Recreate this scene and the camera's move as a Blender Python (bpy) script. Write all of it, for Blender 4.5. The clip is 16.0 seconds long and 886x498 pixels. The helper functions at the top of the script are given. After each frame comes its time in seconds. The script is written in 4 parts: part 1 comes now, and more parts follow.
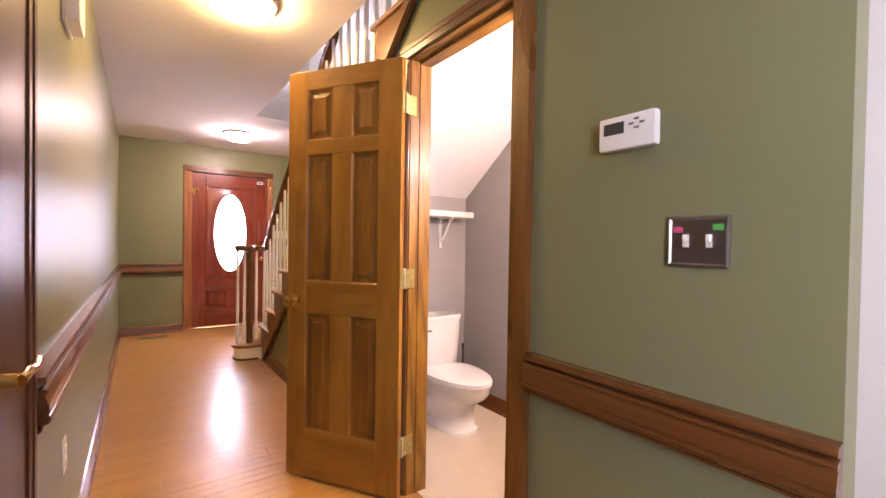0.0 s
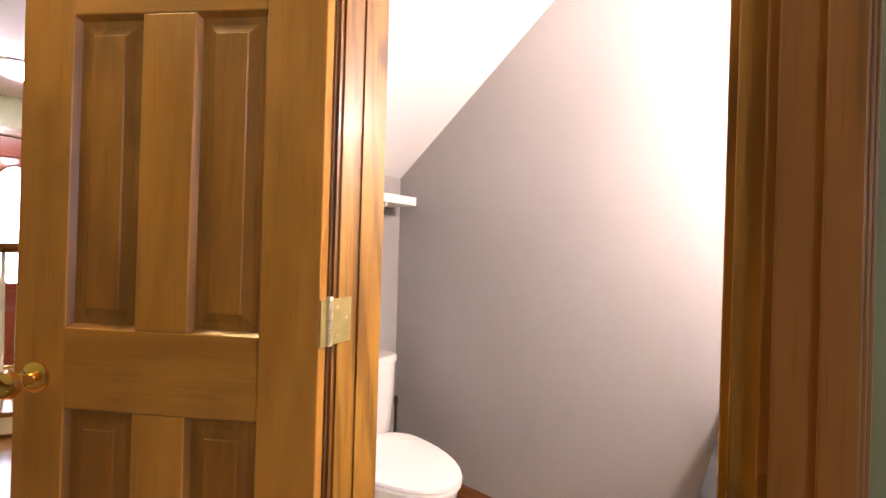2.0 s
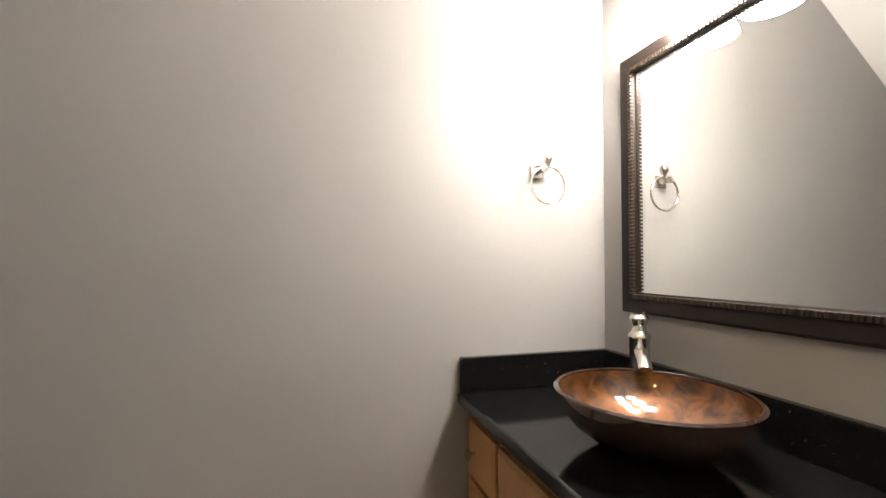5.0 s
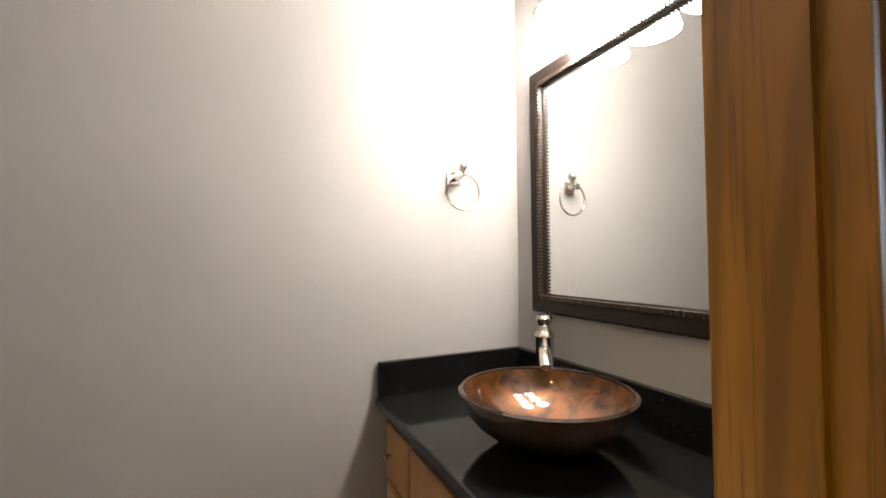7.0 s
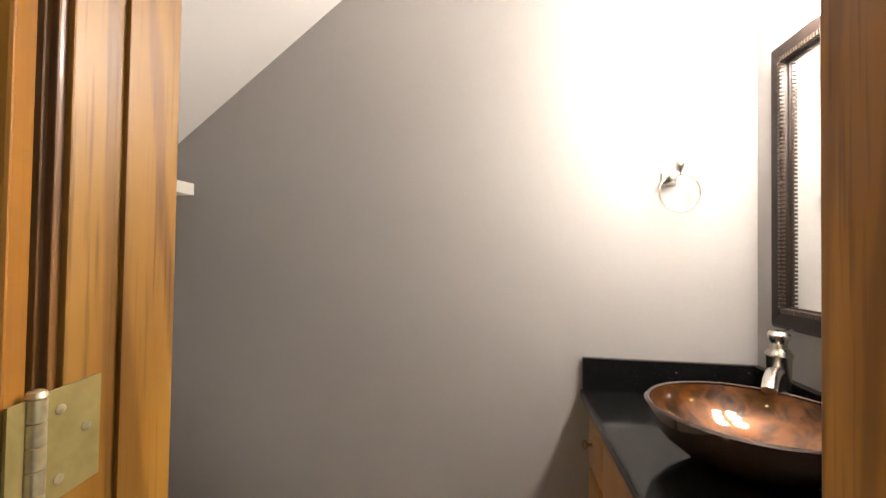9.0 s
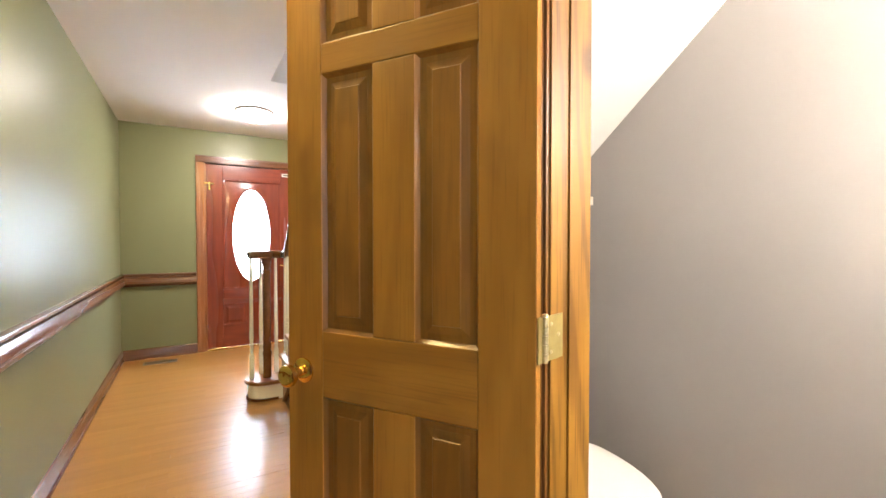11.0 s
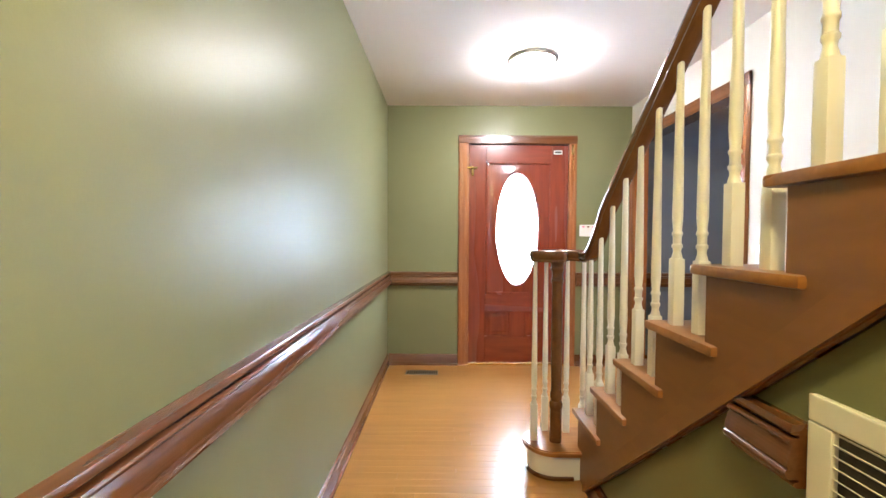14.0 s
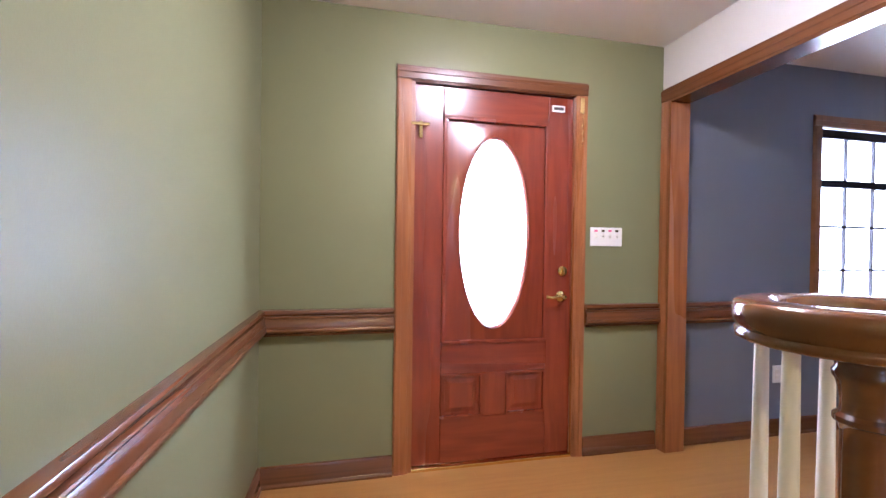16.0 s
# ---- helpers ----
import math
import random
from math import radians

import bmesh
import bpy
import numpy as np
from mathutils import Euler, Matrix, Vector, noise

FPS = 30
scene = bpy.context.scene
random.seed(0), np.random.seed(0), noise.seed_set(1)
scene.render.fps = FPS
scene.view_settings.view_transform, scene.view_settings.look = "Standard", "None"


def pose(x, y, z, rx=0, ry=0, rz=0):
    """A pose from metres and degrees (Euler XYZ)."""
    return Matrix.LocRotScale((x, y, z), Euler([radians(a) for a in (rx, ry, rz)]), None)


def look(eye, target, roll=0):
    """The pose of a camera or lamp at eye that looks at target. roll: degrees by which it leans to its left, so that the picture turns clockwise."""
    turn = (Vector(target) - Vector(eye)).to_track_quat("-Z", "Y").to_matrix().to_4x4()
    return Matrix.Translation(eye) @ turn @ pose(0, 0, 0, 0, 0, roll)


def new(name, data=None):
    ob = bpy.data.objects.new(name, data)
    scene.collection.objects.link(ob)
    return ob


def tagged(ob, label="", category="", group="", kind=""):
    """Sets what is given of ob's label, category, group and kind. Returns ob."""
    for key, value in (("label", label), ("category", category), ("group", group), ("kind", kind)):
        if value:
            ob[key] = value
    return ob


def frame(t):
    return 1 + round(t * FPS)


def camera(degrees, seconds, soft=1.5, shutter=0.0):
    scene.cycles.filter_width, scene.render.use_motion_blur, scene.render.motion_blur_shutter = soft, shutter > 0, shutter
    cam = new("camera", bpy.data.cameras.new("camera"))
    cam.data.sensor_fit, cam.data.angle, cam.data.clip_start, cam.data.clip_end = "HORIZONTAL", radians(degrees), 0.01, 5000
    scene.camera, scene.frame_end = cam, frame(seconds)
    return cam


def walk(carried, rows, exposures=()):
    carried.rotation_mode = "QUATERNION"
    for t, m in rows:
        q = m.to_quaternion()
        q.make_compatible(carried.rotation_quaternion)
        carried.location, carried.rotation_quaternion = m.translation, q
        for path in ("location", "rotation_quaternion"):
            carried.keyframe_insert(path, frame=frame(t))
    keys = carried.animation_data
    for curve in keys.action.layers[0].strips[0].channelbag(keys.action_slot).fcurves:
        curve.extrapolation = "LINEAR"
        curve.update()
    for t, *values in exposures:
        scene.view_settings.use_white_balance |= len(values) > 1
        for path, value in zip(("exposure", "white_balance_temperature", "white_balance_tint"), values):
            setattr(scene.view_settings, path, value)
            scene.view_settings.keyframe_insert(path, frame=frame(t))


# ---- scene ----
PATH = [
    (0, (0.206, -0.387, 1.208), (1.381, 1.231, 1.177), 0.9),
    (0.5, (0.377, -0.126, 1.204), (1.558, 1.487, 1.179), 1.0),
    (1, (0.511, 0.164, 1.19), (1.703, 1.769, 1.175), 1.3),
    (1.5, (0.6, 0.423, 1.181), (1.893, 1.949, 1.179), 1.5),
    (2, (0.7, 0.604, 1.184), (2.26, 1.855, 1.187), 1.7),
    (2.5, (0.812, 0.731, 1.173), (2.566, 1.692, 1.192), 0.7),
    (3, (0.897, 0.835, 1.19), (2.799, 1.451, 1.196), 0.5),
    (3.5, (0.954, 0.914, 1.185), (2.932, 1.211, 1.2), 0.4),
    (4, (1.034, 1.002, 1.181), (3.032, 0.914, 1.217), 0.4),
    (4.5, (1.09, 1.07, 1.152), (3.052, 0.69, 1.23), 0.7),
    (5, (1.148, 1.095, 1.149), (3.056, 0.503, 1.232), 0.4),
    (5.2, (1.168, 1.093, 1.141), (3.055, 0.439, 1.239), 0.4),
    (7.3, (1.075, 1.017, 1.181), (2.886, 0.17, 1.238), -0.5),
    (7.5, (1.057, 1.008, 1.18), (2.913, 0.265, 1.236), -0.3),
    (8, (1.01, 0.992, 1.178), (2.964, 0.57, 1.236), 0.1),
    (8.2, (0.995, 0.984, 1.177), (2.974, 0.696, 1.239), 0.3),
    (10.5, (0.706, 0.746, 1.23), (2.105, 2.175, 1.194), 0.2),
    (11, (0.607, 0.688, 1.229), (1.642, 2.399, 1.189), -0.0),
    (11.5, (0.542, 0.666, 1.228), (1.212, 2.55, 1.186), -0.3),
    (12, (0.505, 0.691, 1.221), (0.837, 2.663, 1.18), -0.3),
    (12.5, (0.513, 0.871, 1.204), (0.611, 2.868, 1.157), 0.0),
    (13, (0.556, 1.180, 1.172), (0.558, 3.179, 1.129), 0.1),
    (13.5, (0.553, 1.586, 1.202), (0.541, 3.585, 1.150), 0.3),
    (14, (0.531, 2.057, 1.213), (0.527, 4.056, 1.156), 0.3),
    (14.5, (0.488, 2.563, 1.235), (0.487, 4.562, 1.181), 0.4),
    (15, (0.459, 3.008, 1.226), (0.479, 5.008, 1.183), 0.4),
    (15.5, (0.440, 3.444, 1.224), (0.546, 5.441, 1.195), 0.8),
    (16, (0.436, 3.793, 1.221), (0.869, 5.745, 1.201), 0.8),
]
EXPOSURES = [(0.0, 1.52, 7250, 42), (0.5, 1.7, 6650, 43), (1.0, 1.95, 6500, 44), (1.5, 2.08, 6400, 40), (2.0, 1.75, 6650, 28), (2.5, 1.7, 6550, 17), (4.0, 0.95, 6200, 9), (8.2, 0.87, 6250, 10),
             (10.5, 1.68, 6850, 16), (11.0, 1.95, 6500, 11), (12.0, 2.05, 6100, 4), (12.5, 2.05, 6100, 3), (13.5, 2.05, 6150, 4), (14.5, 1.88, 5700, 20), (16.0, 1.84, 5500, 27)]
cam = camera(93.3, 16.0)
walk(cam, [(t, look(eye, target, roll)) for t, eye, target, roll in PATH], EXPOSURES)

# ---- light ----
world = bpy.data.worlds.new("world")
scene.world = world
world.use_nodes = True
wn = world.node_tree.nodes
sky = wn.new("ShaderNodeTexSky")
sky.sky_type, sky.sun_disc = "NISHITA", False
sky.sun_elevation, sky.sun_rotation = radians(40), radians(120)
world.node_tree.links.new(sky.outputs[0], wn["Background"].inputs[0])
wn["Background"].inputs[1].default_value = 0.1

HALL_LAMP, FOYER_LAMP, VANITY_LAMP, DAYLIGHT = 40.0, 58.0, 77.0, 11.0


# ---- materials ----
def mat(name, color, rough=0.5, metal=0.0, color2=None, scale=6.0, stretch=(1, 1, 1), bump=0.0, bump_scale=60.0, spec=0.5,
        island=0.0, coat=0.0, emit=0.0, rough_var=0.0, detail=4.0, lo=0.35, hi=0.65, broad=0.4):
    """A procedural surface: two colours mixed by stretched noise, gloss variation and fine relief."""
    m = bpy.data.materials.new(name)
    m.use_nodes = True
    nt = m.node_tree
    n, l = nt.nodes, nt.links
    b = n["Principled BSDF"]
    b.inputs["Roughness"].default_value, b.inputs["Metallic"].default_value = rough, metal
    b.inputs["Specular IOR Level"].default_value = spec
    b.inputs["Base Color"].default_value = (*color, 1)
    b.inputs["Coat Weight"].default_value = coat
    b.inputs["Coat Roughness"].default_value = 0.03 if coat >= 1 else 0.12
    if emit:
        b.inputs["Emission Color"].default_value = (*color, 1)
        b.inputs["Emission Strength"].default_value = emit
    tc = n.new("ShaderNodeTexCoord")
    mp = n.new("ShaderNodeMapping")
    mp.inputs["Scale"].default_value = stretch
    l.new(tc.outputs["Object"], mp.inputs["Vector"])
    info = n.new("ShaderNodeObjectInfo")
    add = n.new("ShaderNodeVectorMath")
    add.operation = "ADD"
    mul = n.new("ShaderNodeMath")
    mul.operation = "MULTIPLY"
    mul.inputs[1].default_value = 37.0
    l.new(info.outputs["Random"], mul.inputs[0])
    l.new(mp.outputs[0], add.inputs[0])
    l.new(mul.outputs[0], add.inputs[1])
    if color2:
        t = n.new("ShaderNodeTexNoise")
        t.inputs["Scale"].default_value, t.inputs["Detail"].default_value = scale, detail
        t.inputs["Distortion"].default_value = 0.6
        l.new(add.outputs[0], t.inputs["Vector"])
        r = n.new("ShaderNodeMapRange")
        r.inputs["From Min"].default_value, r.inputs["From Max"].default_value = lo, hi
        l.new(t.outputs["Fac"], r.inputs["Value"])
        t2 = n.new("ShaderNodeTexNoise")
        t2.inputs["Scale"].default_value, t2.inputs["Detail"].default_value = scale * 0.17, 2
        l.new(add.outputs[0], t2.inputs["Vector"])
        av = n.new("ShaderNodeMath")
        av.operation = "MULTIPLY_ADD"
        av.inputs[1].default_value = 1 - broad
        l.new(r.outputs[0], av.inputs[0])
        sc = n.new("ShaderNodeMath")
        sc.operation = "MULTIPLY"
        sc.inputs[1].default_value = broad
        l.new(t2.outputs["Fac"], sc.inputs[0])
        l.new(sc.outputs[0], av.inputs[2])
        mx = n.new("ShaderNodeMix")
        mx.data_type = "RGBA"
        l.new(av.outputs[0], mx.inputs["Factor"])
        mx.inputs[6].default_value, mx.inputs[7].default_value = (*color, 1), (*color2, 1)
        out = mx.outputs[2]
        if island:
            hs = n.new("ShaderNodeHueSaturation")
            ir = n.new("ShaderNodeMapRange")
            ir.inputs["To Min"].default_value, ir.inputs["To Max"].default_value = 1 - island, 1 + island
            l.new(info.outputs["Random"], ir.inputs["Value"])
            l.new(ir.outputs[0], hs.inputs["Value"])
            l.new(out, hs.inputs["Color"])
            out = hs.outputs[0]
        l.new(out, b.inputs["Base Color"])
        if rough_var:
            rr = n.new("ShaderNodeMapRange")
            rr.inputs["To Min"].default_value, rr.inputs["To Max"].default_value = max(0.02, rough - rough_var), rough + rough_var
            l.new(t2.outputs["Fac"], rr.inputs["Value"])
            l.new(rr.outputs[0], b.inputs["Roughness"])
    if bump:
        bn = n.new("ShaderNodeTexNoise")
        bn.inputs["Scale"].default_value, bn.inputs["Detail"].default_value = bump_scale, 3
        l.new(mp.outputs[0], bn.inputs["Vector"])
        bp = n.new("ShaderNodeBump")
        bp.inputs["Strength"].default_value, bp.inputs["Distance"].default_value = bump, 0.003
        l.new(bn.outputs["Fac"], bp.inputs["Height"])
        l.new(bp.outputs[0], b.inputs["Normal"])
    return m


GREEN = mat("green_paint", (0.190, 0.196, 0.099), 0.37, spec=0.25, color2=(0.208, 0.213, 0.110), scale=1.3, bump=0.08, bump_scale=160, rough_var=0.05)
WHITE = mat("ceiling_white", (0.74, 0.72, 0.70), 0.85, color2=(0.78, 0.76, 0.74), scale=1.2, bump=0.12, bump_scale=220)
CREAM = mat("cream_paint", (0.60, 0.58, 0.53), 0.6, color2=(0.64, 0.62, 0.57), scale=1.2, bump=0.08, bump_scale=200)
GREY = mat("greige_paint", (0.298, 0.281, 0.268), 0.6, color2=(0.318, 0.300, 0.287), scale=1.5, bump=0.10, bump_scale=180)
BLUE = mat("slate_blue_paint", (0.135, 0.150, 0.185), 0.5, color2=(0.15, 0.165, 0.2), scale=1.5, bump=0.08, bump_scale=180)


def wood(name, a, b, dark, axis, rough=0.34, coat=0.12, ring=10.0, pore=0.5, knots=0.0, spec=0.4, rings_in=0.42):
    """Varnished wood: broad tone, bowed rings, fine pores and a few knots, the grain running along an axis."""
    m = bpy.data.materials.new(name)
    m.use_nodes = True
    n, l = m.node_tree.nodes, m.node_tree.links
    p = n["Principled BSDF"]
    p.inputs["Coat Weight"].default_value, p.inputs["Coat Roughness"].default_value = coat, 0.14
    p.inputs["Specular IOR Level"].default_value = spec
    tc, info = n.new("ShaderNodeTexCoord"), n.new("ShaderNodeObjectInfo")
    shift = n.new("ShaderNodeMath")
    shift.operation = "MULTIPLY"
    shift.inputs[1].default_value = 23.0
    l.new(info.outputs["Random"], shift.inputs[0])
    moved = n.new("ShaderNodeVectorMath")
    l.new(tc.outputs["Object"], moved.inputs[0])
    l.new(shift.outputs[0], moved.inputs[1])

    def field(kind, along, scale, detail=3.0):
        mp = n.new("ShaderNodeMapping")
        mp.inputs["Scale"].default_value = (along, 1, 1) if axis == "x" else (1, along, 1) if axis == "y" else (1, 1, along)
        l.new(moved.outputs[0], mp.inputs["Vector"])
        t = n.new(kind)
        t.inputs["Scale"].default_value = scale
        if kind != "ShaderNodeTexVoronoi":
            t.inputs["Detail"].default_value = detail
        l.new(mp.outputs[0], t.inputs["Vector"])
        return t

    def ramp(value, lo, hi, out_lo=0.0, out_hi=1.0):
        r = n.new("ShaderNodeMapRange")
        r.interpolation_type = "SMOOTHSTEP"
        for k, v in (("From Min", lo), ("From Max", hi), ("To Min", out_lo), ("To Max", out_hi)):
            r.inputs[k].default_value = v
        l.new(value, r.inputs["Value"])
        return r.outputs[0]

    def blend(fac, under, colour):
        x = n.new("ShaderNodeMix")
        x.data_type = "RGBA"
        l.new(fac, x.inputs["Factor"])
        l.new(under, x.inputs[6])
        x.inputs[7].default_value = (*colour, 1)
        return x.outputs[2]

    broad = field("ShaderNodeTexNoise", 0.22, 9.0, 4.0)
    first = n.new("ShaderNodeMix")
    first.data_type = "RGBA"
    first.inputs[6].default_value, first.inputs[7].default_value = (*a, 1), (*b, 1)
    l.new(ramp(broad.outputs["Fac"], 0.36, 0.66), first.inputs["Factor"])
    rings_t = field("ShaderNodeTexWave", 0.10, ring, 3.0)
    rings_t.bands_direction = "DIAGONAL"
    rings_t.inputs["Distortion"].default_value, rings_t.inputs["Detail Scale"].default_value = 9.0, 0.8
    col = blend(ramp(rings_t.outputs["Fac"], 0.68, 0.98, 0.0, rings_in), first.outputs[2], dark)
    pores = field("ShaderNodeTexNoise", 0.03, 170.0, 2.0)
    col = blend(ramp(pores.outputs["Fac"], 0.52, 0.74, 0.0, pore), col, dark)
    blot = field("ShaderNodeTexNoise", 0.6, 5.0, 3.0)
    col = blend(ramp(blot.outputs["Fac"], 0.56, 0.78, 0.0, 0.5), col, dark)
    if knots:
        v = field("ShaderNodeTexVoronoi", 0.55, 5.0)
        col = blend(ramp(v.outputs["Distance"], 0.05, 0.16, knots, 0.0), col, dark)
    l.new(col, p.inputs["Base Color"])
    l.new(ramp(blot.outputs["Fac"], 0.3, 0.7, rough - 0.05, rough + 0.09), p.inputs["Roughness"])
    bp = n.new("ShaderNodeBump")
    bp.inputs["Strength"].default_value, bp.inputs["Distance"].default_value = 0.10, 0.002
    l.new(pores.outputs["Fac"], bp.inputs["Height"])
    l.new(bp.outputs[0], p.inputs["Normal"])
    return m


OAKV = wood("golden_wood_upright", (0.31, 0.148, 0.022), (0.20, 0.086, 0.010), (0.060, 0.022, 0.004), "z", 0.42, 0.06, 9, 0.55, 0.75)
OAKX = wood("golden_wood_level", (0.31, 0.148, 0.022), (0.20, 0.086, 0.010), (0.060, 0.022, 0.004), "y", 0.42, 0.06, 9, 0.55, 0.75)
CASED = wood("brown_casing_wood", (0.215, 0.090, 0.023), (0.160, 0.063, 0.014), (0.055, 0.020, 0.005), "z", 0.30, 0.25, 7, 0.35, rings_in=0.1)
DOORV = wood("door_wood_upright", (0.375, 0.165, 0.026), (0.285, 0.118, 0.017), (0.125, 0.048, 0.008), "z", 0.34, 0.12, 5, 0.25, 0.35, rings_in=0.12)
DOORX = wood("door_wood_level", (0.375, 0.165, 0.026), (0.285, 0.118, 0.017), (0.125, 0.048, 0.008), "x", 0.34, 0.12, 5, 0.25, rings_in=0.12)
PANEL = wood("panel_wood", (0.290, 0.120, 0.019), (0.185, 0.072, 0.011), (0.090, 0.032, 0.007), "z", 0.36, 0.08, 6, 0.25, 0.3, rings_in=0.2)
TRIMX = mat("trim_wood_y", (0.165, 0.060, 0.019), 0.27, color2=(0.095, 0.032, 0.009), scale=12, lo=0.34, hi=0.68, detail=6, stretch=(5, 0.10, 5), spec=0.45, coat=0.3, rough_var=0.06)
TRIMY = mat("trim_wood_x", (0.165, 0.060, 0.019), 0.27, color2=(0.095, 0.032, 0.009), scale=12, lo=0.34, hi=0.68, detail=6, stretch=(0.10, 5, 5), spec=0.45, coat=0.3, rough_var=0.06)
CASE = mat("casing_wood", (0.36, 0.135, 0.040), 0.28, color2=(0.22, 0.072, 0.02), scale=9, stretch=(3, 3, 0.22), bump=0.05, bump_scale=50, rough_var=0.06, coat=0.3)
MAHOG = mat("mahogany", (0.245, 0.042, 0.015), 0.26, color2=(0.145, 0.022, 0.009), scale=8, stretch=(2.8, 2.8, 0.28), bump=0.05, bump_scale=50, rough_var=0.06, coat=0.3)
MAHOGX = mat("mahogany_level", (0.245, 0.042, 0.015), 0.26, color2=(0.145, 0.022, 0.009), scale=8, stretch=(0.28, 2.8, 2.8), bump=0.05, bump_scale=50, rough_var=0.06, coat=0.3)
FLOOR = mat("oak_floor", (0.42, 0.205, 0.052), 0.33, color2=(0.36, 0.168, 0.039), scale=9, stretch=(0.35, 4, 4), bump=0.03, bump_scale=30, island=0.06, rough_var=0.07, coat=0.12)
TREADM = mat("stair_oak", (0.34, 0.145, 0.038), 0.3, color2=(0.24, 0.095, 0.022), scale=9, stretch=(0.35, 4, 4), bump=0.03, bump_scale=30, rough_var=0.06, coat=0.2)
STRING = mat("stringer_oak", (0.24, 0.098, 0.024), 0.35, color2=(0.17, 0.064, 0.015), scale=7, stretch=(3, 0.4, 2), bump=0.04, bump_scale=40, rough_var=0.06)
RAILM = mat("handrail_wood", (0.165, 0.060, 0.015), 0.2, color2=(0.10, 0.034, 0.009), scale=8, stretch=(3, 0.4, 2), rough_var=0.06, coat=0.5)
SIDEM = mat("side_door_wood", (0.115, 0.042, 0.014), 0.42, color2=(0.075, 0.026, 0.008), scale=8, stretch=(3, 3, 0.25), spec=0.3, rough_var=0.06, coat=0.05)
IVORY = mat("ivory_enamel", (0.75, 0.72, 0.64), 0.35, color2=(0.78, 0.75, 0.68), scale=5, bump=0.03)
PORC = mat("porcelain", (0.80, 0.77, 0.72), 0.12, color2=(0.82, 0.79, 0.74), scale=3)
WPLAST = mat("white_plastic", (0.78, 0.76, 0.72), 0.4, color2=(0.80, 0.78, 0.74), scale=5)
BRASS = mat("brass", (0.90, 0.67, 0.28), 0.12, 1.0, color2=(0.70, 0.47, 0.15), scale=20)
HINGEM = mat("aged_brass", (0.42, 0.33, 0.12), 0.42, 0.55, color2=(0.31, 0.23, 0.08), scale=40)
HINGEP = mat("worn_hinge_pin", (0.72, 0.62, 0.38), 0.32, 0.7, color2=(0.50, 0.40, 0.22), scale=90)
NICKEL = mat("brushed_nickel", (0.62, 0.59, 0.54), 0.26, 1.0, color2=(0.56, 0.53, 0.48), scale=30)
BLACK = mat("black_granite", (0.006, 0.006, 0.006), 0.10, spec=0.32, color2=(0.16, 0.15, 0.13), scale=230, lo=0.74, hi=0.80, detail=1, broad=0.0)
EBONY = mat("ebony_frame", (0.014, 0.009, 0.007), 0.42, spec=0.22, color2=(0.011, 0.007, 0.005), scale=14, bump=0.08, bump_scale=60)
BEAD = mat("bronze_bead", (0.045, 0.030, 0.020), 0.35, 0.4, color2=(0.028, 0.018, 0.012), scale=40)
COPPER = mat("copper_glass", (0.135, 0.045, 0.007), 0.40, 0.45, spec=0.2, color2=(0.010, 0.005, 0.003), scale=22, detail=9, coat=1.0, lo=0.40, hi=0.64, broad=0.25)
DARKRIM = mat("dark_glass_rim", (0.022, 0.012, 0.009), 0.10, color2=(0.035, 0.017, 0.010), scale=9, coat=0.4)
MIRROR = mat("mirror_silver", (0.80, 0.81, 0.80), 0.012, 1.0)
CABM = mat("maple_cabinet", (0.40, 0.205, 0.070), 0.4, color2=(0.30, 0.145, 0.045), scale=8, stretch=(2.6, 2.6, 0.3), rough_var=0.05)
TILE = mat("vinyl_floor", (0.62, 0.52, 0.38), 0.35, color2=(0.56, 0.46, 0.33), scale=4, bump=0.03)
DARK = mat("dark_metal", (0.05, 0.045, 0.04), 0.45, 0.6, color2=(0.08, 0.07, 0.06), scale=20)
PEWTER = mat("pewter", (0.33, 0.30, 0.28), 0.3, 0.9, color2=(0.26, 0.24, 0.22), scale=30)
PINK = mat("pink_tape", (0.75, 0.12, 0.28), 0.5)
LEAF = mat("green_tape", (0.05, 0.45, 0.10), 0.5)
SCREEN = mat("lcd_grey", (0.05, 0.055, 0.05), 0.2)
LAMPH = mat("hall_lamp_glass", (1.0, 0.79, 0.33), 0.3, emit=HALL_LAMP)
LAMPF = mat("foyer_lamp_glass", (1.0, 0.92, 0.86), 0.3, emit=FOYER_LAMP)
LAMPV = mat("vanity_lamp_glass", (1.0, 0.91, 0.81), 0.3, emit=VANITY_LAMP)
DAY = mat("daylight_haze", (0.72, 0.85, 1.0), 0.9, emit=DAYLIGHT)
# glow of the unseen panel added at the kitchen end
DAYK = mat("added_daylight_glow", (0.66, 0.83, 1.0), 0.9, emit=8.5)
GLASS = bpy.data.materials.new("clear_glass")
GLASS.use_nodes = True
_g = GLASS.node_tree.nodes["Principled BSDF"]
_g.inputs["Transmission Weight"].default_value, _g.inputs["Roughness"].default_value = 1.0, 0.0
_g.inputs["IOR"].default_value = 1.05


# ---- mesh tools ----
def box(bm, x0, x1, y0, y1, z0, z1, bev=0.0):
    g = bmesh.ops.create_cube(bm, size=1.0)
    for v in g["verts"]:
        v.co = Vector(((x0 + x1) / 2 + v.co.x * (x1 - x0), (y0 + y1) / 2 + v.co.y * (y1 - y0), (z0 + z1) / 2 + v.co.z * (z1 - z0)))
    if bev:
        es = {e for v in g["verts"] for e in v.link_edges}
        bmesh.ops.bevel(bm, geom=list(es), offset=bev, segments=2, affect="EDGES", profile=0.6)
    return bm


